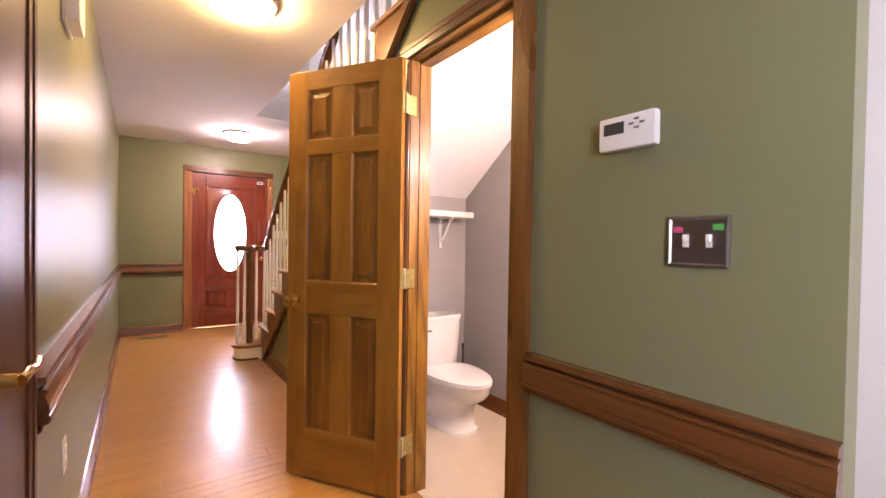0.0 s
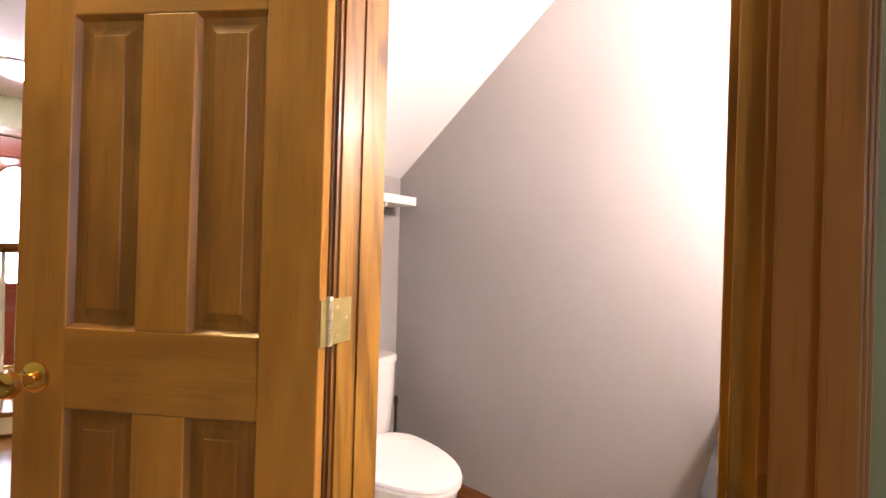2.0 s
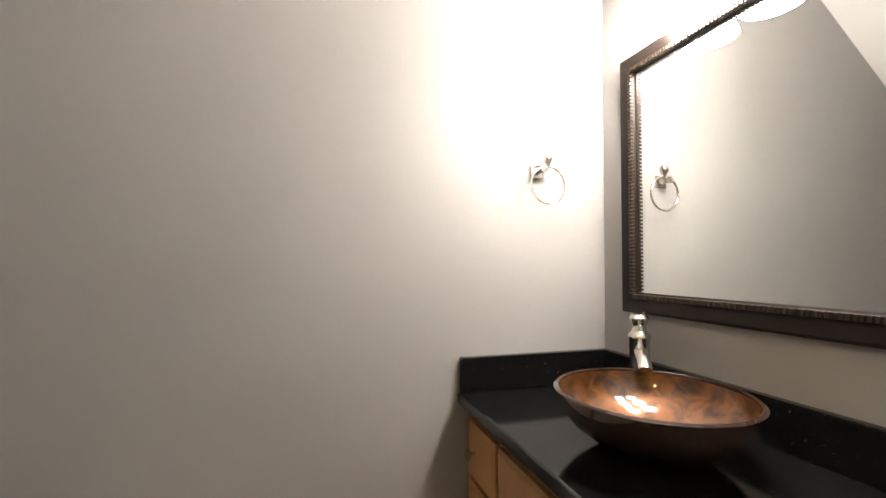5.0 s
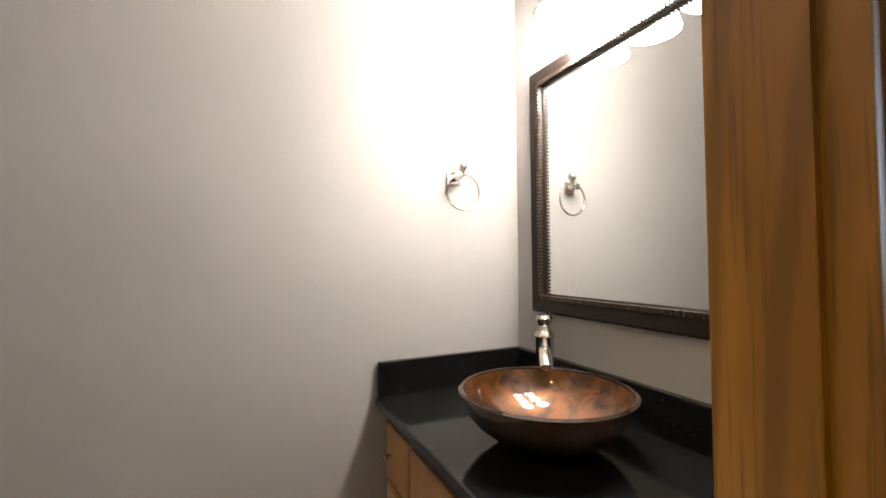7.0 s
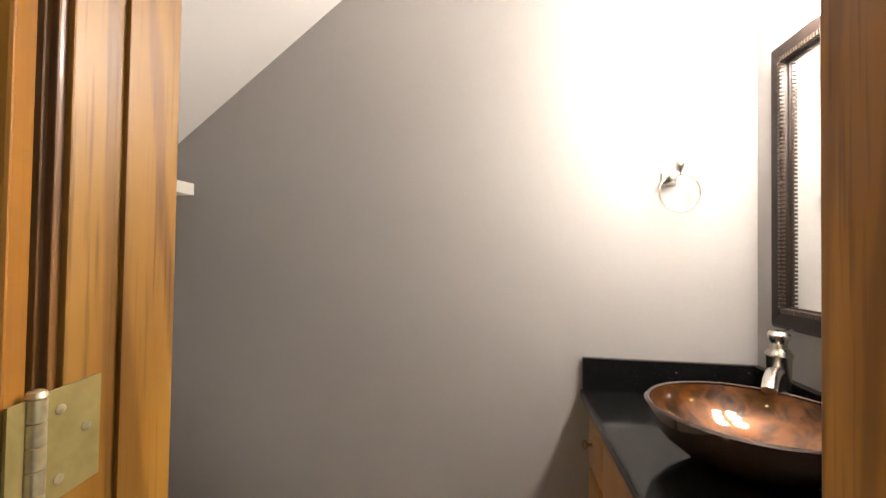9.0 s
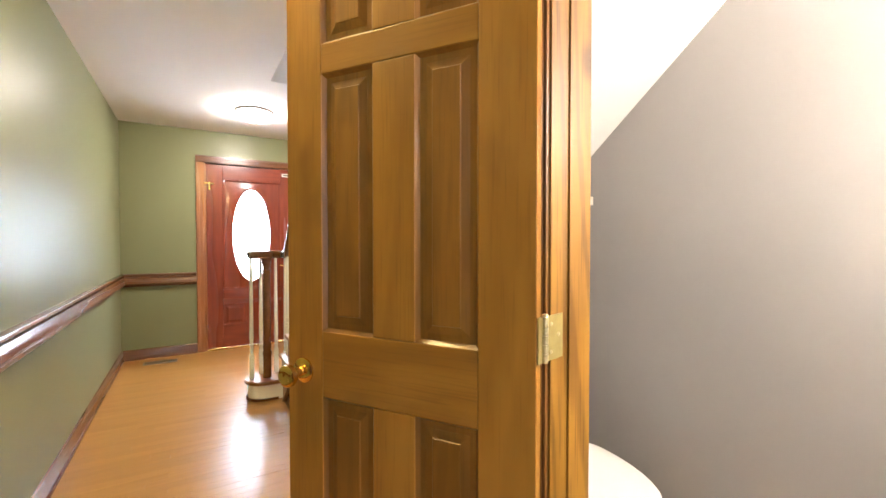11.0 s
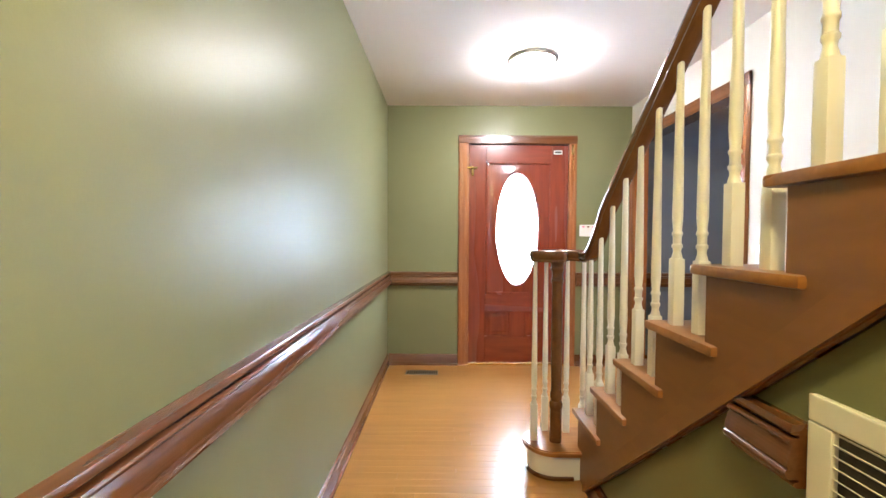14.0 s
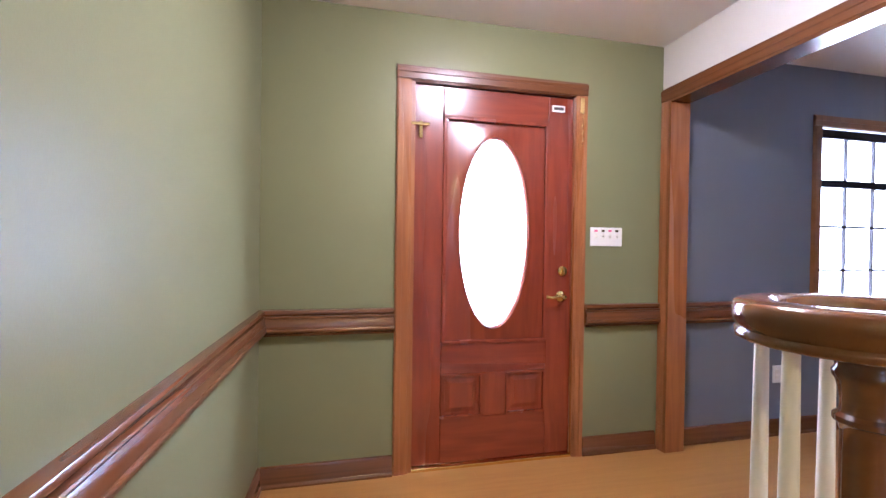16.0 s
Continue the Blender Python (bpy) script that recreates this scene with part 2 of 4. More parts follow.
def prism(bm, pts, axis, a, b):
    """A polygon of pairs pushed along an axis from a to b: along x the pairs are y, z; along y x, z; along z x, y."""
    def at(p, q):
        return {"x": (q, p[0], p[1]), "y": (p[0], q, p[1]), "z": (p[0], p[1], q)}[axis]
    lo = [bm.verts.new(at(p, a)) for p in pts]
    hi = [bm.verts.new(at(p, b)) for p in pts]
    n = len(pts)
    bm.faces.new(lo), bm.faces.new(hi[::-1])
    for i in range(n):
        bm.faces.new((lo[i], hi[i], hi[(i + 1) % n], lo[(i + 1) % n]))
    return bm


def rings(bm, loops, closed=True, caps=(True, True)):
    """Skins a row of loops of places."""
    vs = [[bm.verts.new(p) for p in loop] for loop in loops]
    n = len(vs[0])
    for a, b in zip(vs, vs[1:]):
        for i in range(n if closed else n - 1):
            bm.faces.new((a[i], a[(i + 1) % n], b[(i + 1) % n], b[i]))
    if closed and caps[0]:
        bm.faces.new(vs[0][::-1])
    if closed and caps[1]:
        bm.faces.new(vs[-1])
    return bm


def lathe(bm, prof, c=(0, 0, 0), seg=20, axis="z", caps=(True, True)):
    def at(r, h, a):
        u, v = r * math.cos(a), r * math.sin(a)
        d = {"z": (u, v, h), "x": (h, u, v), "y": (v, h, u)}[axis]
        return (c[0] + d[0], c[1] + d[1], c[2] + d[2])
    return rings(bm, [[at(max(r, 0.0004), h, 2 * math.pi * i / seg) for i in range(seg)] for r, h in prof], True, caps)


def egg(cx, cy, z, rx, ry0, ry1, n=28, power=2.0):
    """An oval loop with its own length towards -y (ry0) and +y (ry1)."""
    out = []
    for i in range(n):
        a = 2 * math.pi * i / n
        c, s = math.cos(a), math.sin(a)
        k = (abs(c) ** power + abs(s) ** power) ** (-1 / power)
        out.append((cx + rx * c * k, cy + (ry1 if s > 0 else ry0) * s * k, z))
    return out


def sweep(bm, path, prof, upright=True, caps=(True, True)):
    """Sweeps a profile (side, up) along a path of places."""
    pts = [Vector(p) for p in path]
    loops = []
    for i, p in enumerate(pts):
        t = (pts[min(i + 1, len(pts) - 1)] - pts[max(i - 1, 0)]).normalized()
        side = t.cross(Vector((0, 0, 1))).normalized()
        up = side.cross(t)
        loops.append([tuple(p + side * u + up * v) for u, v in prof])
    return rings(bm, loops, True, caps)


def molding(bm, prof, p0, p1, out):
    """A wall moulding from p0 to p1: profile of (out from the wall, up)."""
    o = Vector(out)
    loops = [[tuple(Vector(p) + o * u + Vector((0, 0, v))) for u, v in prof] for p in (p0, p1)]
    return rings(bm, loops)


def finish(name, bm, material, parent=None, label="", smooth=0.0):
    bmesh.ops.recalc_face_normals(bm, faces=bm.faces)
    me = bpy.data.meshes.new(name)
    bm.to_mesh(me)
    bm.free()
    me.materials.append(material)
    ob = new(name, me)
    if smooth:
        for p in me.polygons:
            p.use_smooth = True
        me.set_sharp_from_angle(angle=radians(smooth))
    if parent:
        ob.parent = parent
    if label:
        ob["label"] = label
    return ob


def part(name, bm, material, parent, label="", smooth=0.0):
    return finish(name, bm, material, parent, label, smooth)


def thing(name, label, category, group="", m=None):
    ob = new(name)
    ob.empty_display_size = 0.1
    if m is not None:
        ob.matrix_basis = m
    return tagged(ob, label, category, group)


def structure(name, bm, material, label, category, smooth=0.0):
    return tagged(finish(name, bm, material, None, "", smooth), label, category, "", "structure")


def B():
    return bmesh.new()


# ---- plan ----
W, WT = 1.235, 0.10            # hall's east wall: face and thickness
XE = 2.285                    # stair and powder room east wall
NY = 6.0                      # front wall
CH = 2.44                     # ceiling
D0, D1, DH = 0.641, 1.298, 2.06   # powder room doorway
RUN, RISE, Y1, Z1 = 0.2522, 0.2028, 4.4092, 0.1302
NOSE, ZS = 0.05, 0.151           # tread overhang, top of the starting step
SOUTH = -0.209                # end of the hall's east wall


def trim_z(y):
    """Underside of the stair's slanted trim on the hall wall."""
    return 0.860 + 0.837 * (2.985 - y)


def soffit(y):
    return 1.555 + 0.778 * (2.167 - y)


# ---- setting ----
structure("subfloor", box(B(), -0.2, 5.6, -3.2, 6.2, -0.12, -0.014), DARK, "dark subfloor under the oak boards", "floor")
structure("floor_powder", box(B(), W + 0.06, XE, 0.20, 2.17, -0.013, 0.004), TILE, "pale beige vinyl powder room floor", "floor")
structure("wall_west", box(B(), -0.12, 0.0, -3.2, NY + 0.12, 0, CH), GREEN, "sage green painted hall wall with soft sheen", "wall")

bm = B()
box(bm, 0.0, 0.735, NY, NY + 0.14, 0, CH)
box(bm, 1.715, XE + 0.11, NY, NY + 0.14, 0, CH)
box(bm, 0.735, 1.715, NY, NY + 0.14, 2.09, CH)
structure("wall_north", bm, GREEN, "sage green front wall around the entrance door", "wall")

bm = B()
E0, E1, EH = D0 - 0.035, D1 + 0.021, DH + 0.021
box(bm, W, W + WT, SOUTH, E0, 0, CH)
prism(bm, [(E0, EH), (E1, EH), (E1, trim_z(E1)), (1.144, CH), (E0, CH)], "x", W, W + WT)
prism(bm, [(E1, 0), (4.06, 0), (4.0, 0.02), (E1, trim_z(E1))], "x", W, W + WT)
structure("wall_hall_east", bm, GREEN, "sage green hall wall rising beneath the staircase", "wall")

bm = B()
box(bm, XE, XE + 0.11, 0.1, 4.55, 0, 5.0)
box(bm, XE, XE + 0.11, 4.55, 5.935, 2.10, 5.0)
box(bm, XE, XE + 0.11, 5.935, NY, 0, 5.0)
structure("wall_east", bm, CREAM, "cream stairwell wall with a wide cased opening", "wall")

# powder room
bm = B()
prism(bm, [(0.2, 0), (2.26, 0), (2.26, soffit(2.26)), (1.03, CH), (0.2, CH)], "x", XE - 0.006, XE)
structure("wall_powder_east", bm, GREY, "warm grey powder room wall under the stair slope", "wall")
structure("wall_powder_south", box(B(), W + WT, XE - 0.006, 0.1, 0.2, 0, CH), GREY, "warm grey wall behind the vanity", "wall")
structure("wall_powder_north", box(B(), W + WT, XE - 0.006, 2.17, 2.26, 0, soffit(2.17)), GREY, "warm grey low wall behind the toilet", "wall")
bm = B()
prism(bm, [(0.2, 0), (E0, 0), (E0, CH), (0.2, CH)], "x", W + WT, W + WT + 0.006)
prism(bm, [(E1, 0), (2.17, 0), (2.17, soffit(2.17)), (E1, soffit(E1))], "x", W + WT, W + WT + 0.006)
prism(bm, [(E0, EH), (E1, EH), (E1, soffit(E1)), (1.03, CH), (E0, CH)], "x", W + WT, W + WT + 0.006)
structure("wall_powder_west", bm, GREY, "warm grey wall beside the powder room door", "wall")
bm = B()
prism(bm, [(2.26, soffit(2.26)), (1.03, CH), (0.2, CH), (0.2, CH + 0.05), (1.05, CH + 0.05), (2.26, soffit(2.26) + 0.06)], "x", W + WT + 0.006, XE - 0.006)
structure("ceiling_powder", bm, WHITE, "white sloped powder room ceiling under the stairs", "ceiling")

# ceilings: hall with the stairwell left open, dining room
bm = B()
prism(bm, [(-0.12, -3.2), (XE + 0.11, -3.2), (XE + 0.11, 0.1), (1.335, 0.1), (1.335, 1.14), (1.143, 1.14), (1.143, 4.104), (XE, 4.104), (XE, NY + 0.14), (-0.12, NY + 0.14)], "z", CH, CH + 0.24)
structure("ceiling_hall", bm, WHITE, "white hall ceiling with a stairwell opening", "ceiling")
structure("ceiling_dining", box(B(), XE + 0.11, 5.6, 2.4, NY + 0.14, CH, CH + 0.24), WHITE, "white dining room ceiling", "ceiling")

# dining room
bm = B()
box(bm, XE + 0.11, 3.515, NY, NY + 0.14, 0, CH)
box(bm, 4.655, 5.6, NY, NY + 0.14, 0, CH)
box(bm, 3.515, 4.655, NY, NY + 0.14, 0, 0.75)
box(bm, 3.515, 4.655, NY, NY + 0.14, 2.06, CH)
structure("wall_dining_north", bm, BLUE, "slate blue dining room wall with a window", "wall")
bm = B()
box(bm, 5.5, 5.6, 2.4, NY, 0, CH)
box(bm, XE + 0.115, 5.5, 2.4, 2.5, 0, CH)
structure("wall_dining_east", bm, BLUE, "slate blue dining room wall", "wall")
# upper stairwell and kitchen end, closed off plainly
bm = B()
box(bm, -0.12, XE, -3.3, -3.2, 0, CH)
box(bm, XE + 0.11, XE + 0.2, -3.2, 0.0, 0, CH)
box(bm, W + WT, XE + 0.2, 0.0, 0.1, 0, CH)
structure("wall_kitchen", bm, CREAM, "plain cream kitchen wall", "wall")
bm = B()
box(bm, -0.12, XE + 0.11, -0.1, 0.0, CH + 0.24, 5.0)
box(bm, -0.12, 0.0, NY, NY + 0.14, CH + 0.24, 5.0)
box(bm, 1.1, XE + 0.11, NY, NY + 0.14, CH + 0.24, 5.0)
# opening added out of view so daylight reaches the stairwell
box(bm, 0.0, 1.1, NY, NY + 0.14, CH + 0.24, 3.3)
box(bm, 0.0, 1.1, NY, NY + 0.14, 4.7, 5.0)
box(bm, -0.22, -0.12, -0.1, NY + 0.14, CH + 0.24, 5.0)
structure("wall_upper", bm, CREAM, "cream upper landing wall", "wall")
structure("ceiling_upper", box(B(), -0.22, XE + 0.11, -0.1, NY + 0.14, 5.0, 5.1), WHITE, "white upper landing ceiling", "ceiling")
structure("backdrop", box(B(), -3.0, 9.0, 8.2, 8.25, -1.0, 6.0), DAY, "bright hazy daylight outside the front of the house", "backdrop")
# ---- stairs ----
def yr(k):
    return Y1 - RUN * (k - 1)


def zt(k):
    return Z1 + RISE * (k - 1)


stair = thing("staircase", "oak staircase with open side treads and ivory risers", "staircase")
XT0, XT1 = W - 0.035, XE - 0.004
for k in range(2, 14):
    bm = B()
    box(bm, XT0, XT1, yr(k) - RUN - NOSE, yr(k) + NOSE, zt(k) - 0.028, zt(k), 0.009)
    part("tread", bm, TREADM, stair, smooth=40)
    part("riser", box(B(), W - 0.004, XT1, yr(k) - 0.018, yr(k), (zt(k - 1) if k > 2 else ZS) + 0.001, zt(k) - 0.029), IVORY, stair, "ivory painted riser")
# sawtooth stringer board on the hall side
pts = [(yr(2), 0.0)]
for k in range(2, 14):
    pts += [(yr(k), zt(k) - 0.029), (yr(k) - RUN, zt(k) - 0.029)]
pts += [(yr(14), trim_z(yr(14)) + 0.02), (3.97, trim_z(3.97) + 0.02), (4.01, 0.0)]
bm = B()
prism(bm, [(y, z) for y, z in pts], "x", W - 0.018, W - 0.001)
part("stringer", bm, STRING, stair, "golden oak stringer board")
bm = B()
p0, p1 = (4.005, trim_z(4.005)), (1.20, trim_z(1.20))
prism(bm, [(p0[0], p0[1]), (p1[0], p1[1]), (p1[0], p1[1] + 0.09), (p0[0], p0[1] + 0.09)], "x", W - 0.032, W - 0.0185)
prism(bm, [(p0[0], p0[1] + 0.004), (p1[0], p1[1] + 0.004), (p1[0], p1[1] + 0.03), (p0[0], p0[1] + 0.03)], "x", W - 0.042, W - 0.0325)
part("stringer_trim", bm, STRING, stair, "slanted oak moulding")
# rounded starting step
SX, SY = 1.100, 4.238


def bullnose(r, x1, inset=0.0):
    pts = [(SX + r * math.cos(a), SY + r * math.sin(a)) for a in [radians(90 + 180 * i / 20) for i in range(21)]]
    return pts + [(x1, SY - r), (x1, SY + r)]


bm = B()
prism(bm, bullnose(0.121, XT1), "z", 0.0, ZS - 0.029)
part("starting_riser", bm, IVORY, stair, "ivory painted curved first riser", 30)
bm = B()
prism(bm, bullnose(0.145, XT1), "z", ZS - 0.022, ZS - 0.006)
prism(bm, bullnose(0.138, XT1), "z", ZS - 0.0285, ZS)
part("starting_tread", bm, TREADM, stair, "", 30)
bm = B()
prism(bm, bullnose(0.132, W - 0.05), "z", 0.001, 0.018)
part("shoe_moulding", bm, TRIMY, stair, "brown quarter round at the curved step", 30)

# balustrade
bal = thing("stair_balustrade", "ivory turned balusters under a dark wood handrail", "balustrade")
XB = W + 0.025
VZ = 1.118


def rail_z(y):
    return 1.477 + 0.802 * (3.75 - y)


prof = [(-0.024, -0.029), (-0.027, -0.026), (-0.027, -0.019), (-0.023, -0.014), (-0.029, -0.006), (-0.031, 0.010), (-0.029, 0.022), (-0.022, 0.028), (-0.008, 0.031),
        (0.008, 0.031), (0.022, 0.028), (0.029, 0.022), (0.031, 0.010), (0.029, -0.006), (0.023, -0.014), (0.027, -0.019), (0.027, -0.026), (0.024, -0.029)]
path = [(XB, 1.2, rail_z(1.2)), (XB, 2.0, rail_z(2.0)), (XB, 3.0, rail_z(3.0)), (XB, 3.93, rail_z(3.93))]
for i in range(1, 9):                       # easing down to the level volute
    f = i / 8
    y = 3.93 + 0.23 * f
    path.append((XB, y, rail_z(3.93) + (VZ - rail_z(3.93)) * (1 - (1 - f) ** 1.5)))
path += [(XB, 4.19, VZ), (XB, 4.218, VZ)]
turn = 0.145
cx, cy = XB - turn, 4.218


def curl(a):
    """Radius of the volute after a turn of a degrees."""
    return turn * (1 - (a / 420) ** 1.5)


for i in range(1, 17):                      # volute curling in over the newel
    a = radians(i * 17)
    r = curl(17 * i)
    path.append((cx + r * math.cos(a), cy + r * math.sin(a), VZ))
bm = B()
sweep(bm, path, prof)
lathe(bm, [(0.050, -0.029), (0.056, -0.02), (0.056, 0.012), (0.048, 0.020), (0.0, 0.022)], (cx, cy, VZ), 24)
part("handrail", bm, RAILM, bal, "dark varnished wood handrail with volute end", 50)
NEWEL = (cx + 0.005, cy)
bm = B()
h = VZ - 0.03 - ZS
lathe(bm, [(0.036, 0), (0.036, 0.17), (0.040, 0.18), (0.040, 0.20), (0.030, 0.215), (0.036, 0.235), (0.036, 0.25), (0.030, 0.27), (0.033, 0.42),
           (0.032, h - 0.25), (0.031, h - 0.115), (0.034, h - 0.105), (0.041, h - 0.100), (0.041, h - 0.093), (0.034, h - 0.088), (0.032, h - 0.078), (0.034, h - 0.060), (0.038, h - 0.045), (0.042, h - 0.040), (0.043, h - 0.032), (0.039, h - 0.026), (0.040, h - 0.012), (0.046, h)],
      (*NEWEL, ZS), 20)
for v in bm.verts:
    v.co.x, v.co.y = NEWEL[0] + (v.co.x - NEWEL[0]) * 0.86, NEWEL[1] + (v.co.y - NEWEL[1]) * 0.86
part("newel", bm, RAILM, bal, "turned dark wood newel post", 40)


def baluster(x, y, z0, z1, sq):
    bm = B()
    a = 0.0165
    box(bm, x - a, x + a, y - a, y + a, z0, z0 + sq, 0.002)
    s = z0 + sq
    lathe(bm, [(0.0165, s), (0.011, s + 0.022), (0.0125, s + 0.032), (0.0155, s + 0.036), (0.0155, s + 0.043), (0.012, s + 0.047),
               (0.0125, s + 0.07), (0.0155, s + 0.074), (0.0155, s + 0.081), (0.012, s + 0.086), (0.0155, s + 0.13), (0.0145, s + 0.25), (0.010, z1)], (x, y, 0), 12)
    part("baluster", bm, IVORY, bal, "", 40)


for j in range(22):
    k, y = 2 + j // 2, yr(2) - 0.035 - RUN / 2 * j
    z1 = rail_z(y) - 0.03
    for (xa, ya, za), (xb, yb, zb) in zip(path[3:14], path[4:14]):
        if ya <= y <= yb:
            z1 = za + (zb - za) * (y - ya) / (yb - ya) - 0.03
    baluster(XB, y, zt(k), z1, 0.208)
for a in (2, 50, 100, 172):
    r = curl(a)
    baluster(cx + r * math.cos(radians(a)), cy + r * math.sin(radians(a)), ZS, VZ - 0.03, 0.19)


# ---- doors, trim ----
def casing_leg(bm, axis, face, out, a0, a1, z0, z1, inner):
    """An upright casing board with a stepped face. axis: the wall's normal; inner: the side of the opening (+1: at a1)."""
    for u0, u1, d in ((0, 1, 0.012), (0.12, 0.95, 0.017), (0.55, 0.9, 0.021)):
        f0, f1 = (u0, u1) if inner > 0 else (1 - u1, 1 - u0)
        q0, q1 = a1 - (a1 - a0) * f1, a1 - (a1 - a0) * f0
        lo, hi = sorted((face, face + out * d))
        if axis == "x":
            box(bm, lo, hi, q0, q1, z0, z1, 0.002)
        else:
            box(bm, q0, q1, lo, hi, z0, z1, 0.002)


def casing_head(bm, axis, face, out, a0, a1, z0, z1):
    for u0, u1, d in ((0, 1, 0.012), (0.05, 0.88, 0.017), (0.5, 0.85, 0.021)):
        lo, hi = sorted((face, face + out * d))
        q0, q1 = z0 + (z1 - z0) * u0, z0 + (z1 - z0) * u1
        if axis == "x":
            box(bm, lo, hi, a0, a1, q0, q1, 0.002)
        else:
            box(bm, a0, a1, lo, hi, q0, q1, 0.002)


# powder room doorway
fr = tagged(new("door_frame"), "golden varnished wood door frame of the powder room", "door frame", "", "structure")
bm = B()
box(bm, W - 0.004, W + WT + 0.010, D0 - 0.034, D0, 0, DH, 0.002)
box(bm, W + 0.026, W + WT + 0.008, D0, D0 + 0.011, 0, DH - 0.012, 0.002)
part("jamb", bm, OAKV, fr)
part("strike_plate", box(B(), W + 0.006, W + 0.034, D0 + 0.0003, D0 + 0.0022, 0.86, 0.925), HINGEM, fr, "worn brass strike plate")
bm = B()
box(bm, W - 0.004, W + WT + 0.008, D1, D1 + 0.02, 0, DH, 0.002)
box(bm, W + 0.045, W + WT + 0.008, D1 - 0.005, D1, 0, DH - 0.012, 0.001)
part("jamb", bm, OAKV, fr)
bm = B()
box(bm, W - 0.004, W + WT + 0.008, D0 - 0.034, D1 + 0.02, DH, DH + 0.02, 0.002)
box(bm, W + 0.045, W + WT + 0.008, D0, D1, DH - 0.011, DH, 0.002)
part("head_jamb", bm, OAKX, fr)
bm = B()
casing_leg(bm, "x", W, -1, D0 - 0.104, D0 - 0.024, 0, DH + 0.006, 1)
part("casing", bm, CASED, fr)
bm = B()
casing_leg(bm, "x", W, -1, D1 + 0.006, D1 + 0.075, 0, DH + 0.006, -1)
part("casing", bm, CASED, fr)
bm = B()
casing_head(bm, "x", W, -1, D0 - 0.104, D1 + 0.075, DH + 0.0065, DH + 0.075)
part("head_casing", bm, TRIMX, fr)


def panel_door(name, label, w, h, th, cols, rows, m, frame_mat, rail_mat, panel_mat, cat="door"):
    """A frame and panel door: u along x from the hinge, thickness along +y, panels raised on both faces."""
    d = thing(name, label, cat, "", m)
    us = [0] + [q for c in cols for q in c] + [w]
    for i in range(0, len(us), 2):
        lo = 0 if i in (0, len(us) - 2) else None
        if lo == 0:
            part("stile", box(B(), us[i], us[i + 1], 0, th, 0, h, 0.003), frame_mat, d)
    zs = [0] + [q for r in rows for q in r] + [h]
    for i in range(0, len(zs), 2):
        part("rail", box(B(), us[1] + 0.0004, us[-2] - 0.0004, 0.0006, th - 0.0006, zs[i], zs[i + 1], 0.003), rail_mat, d)
    for z0, z1 in rows:
        for c0, c1 in zip(cols, cols[1:]):
            part("mullion", box(B(), c0[1], c1[0], 0.0006, th - 0.0006, z0 + 0.0004, z1 - 0.0004, 0.003), frame_mat, d)
        for c0, c1 in cols:
            bm = B()
            mid = th / 2
            box(bm, c0 - 0.004, c1 + 0.004, mid - 0.005, mid + 0.005, z0 - 0.004, z1 + 0.004)
            for s in (-1, 1):
                f = [(c0 + 0.022, z0 + 0.022, c1 - 0.022, z1 - 0.022, 0.005), (c0 + 0.040, z0 + 0.040, c1 - 0.040, z1 - 0.040, 0.0105), (c0 + 0.042, z0 + 0.042, c1 - 0.042, z1 - 0.042, 0.0135)]
                loops = [[(a, mid + s * q, b), (c, mid + s * q, b), (c, mid + s * q, e), (a, mid + s * q, e)] for a, b, c, e, q in f]
                rings(bm, loops)
                lip = [(c0, z0, c1, z1, mid - 0.003), (c0 + 0.008, z0 + 0.008, c1 - 0.008, z1 - 0.008, 0.005)]
                loops = [[(a, mid + s * q, b), (c, mid + s * q, b), (c, mid + s * q, e), (a, mid + s * q, e)] for a, b, c, e, q in lip]
                vs = [[bm.verts.new(p) for p in lo] for lo in loops]
                for i in range(4):
                    bm.faces.new((vs[0][i], vs[0][(i + 1) % 4], vs[1][(i + 1) % 4], vs[1][i]))
            part("panel", bm, panel_mat, d)
    return d


def knob(parent, u, z, y, s, lever=0):
    bm = B()
    lathe(bm, [(0.031, 0), (0.031, 0.004 * s), (0.024, 0.009 * s), (0.012, 0.012 * s), (0.011, 0.034 * s)], (u, y, z), 20, "y")
    part("rose", bm, BRASS, parent, "polished brass rose", 40)
    bm = B()
    if lever:
        pts = [(u, y + s * 0.045, z), (u + lever * 0.03, y + s * 0.05, z + 0.004), (u + lever * 0.07, y + s * 0.05, z - 0.004), (u + lever * 0.11, y + s * 0.046, z + 0.002)]
        sweep(bm, pts, [(0.006 * math.cos(a), 0.009 * math.sin(a)) for a in [k * math.pi / 4 for k in range(8)]])
        lathe(bm, [(0.013, 0.034 * s), (0.016, 0.045 * s), (0.012, 0.056 * s), (0, 0.058 * s)], (u, y, z), 16, "y")
        part("lever", bm, BRASS, parent, "polished brass lever", 50)
    else:
        lathe(bm, [(0.011, 0.034 * s), (0.022, 0.040 * s), (0.0275, 0.050 * s), (0.026, 0.060 * s), (0.017, 0.066 * s), (0.012, 0.066 * s), (0.0, 0.068 * s)], (u, y, z), 20, "y")
        part("knob", bm, BRASS, parent, "polished brass knob", 40)


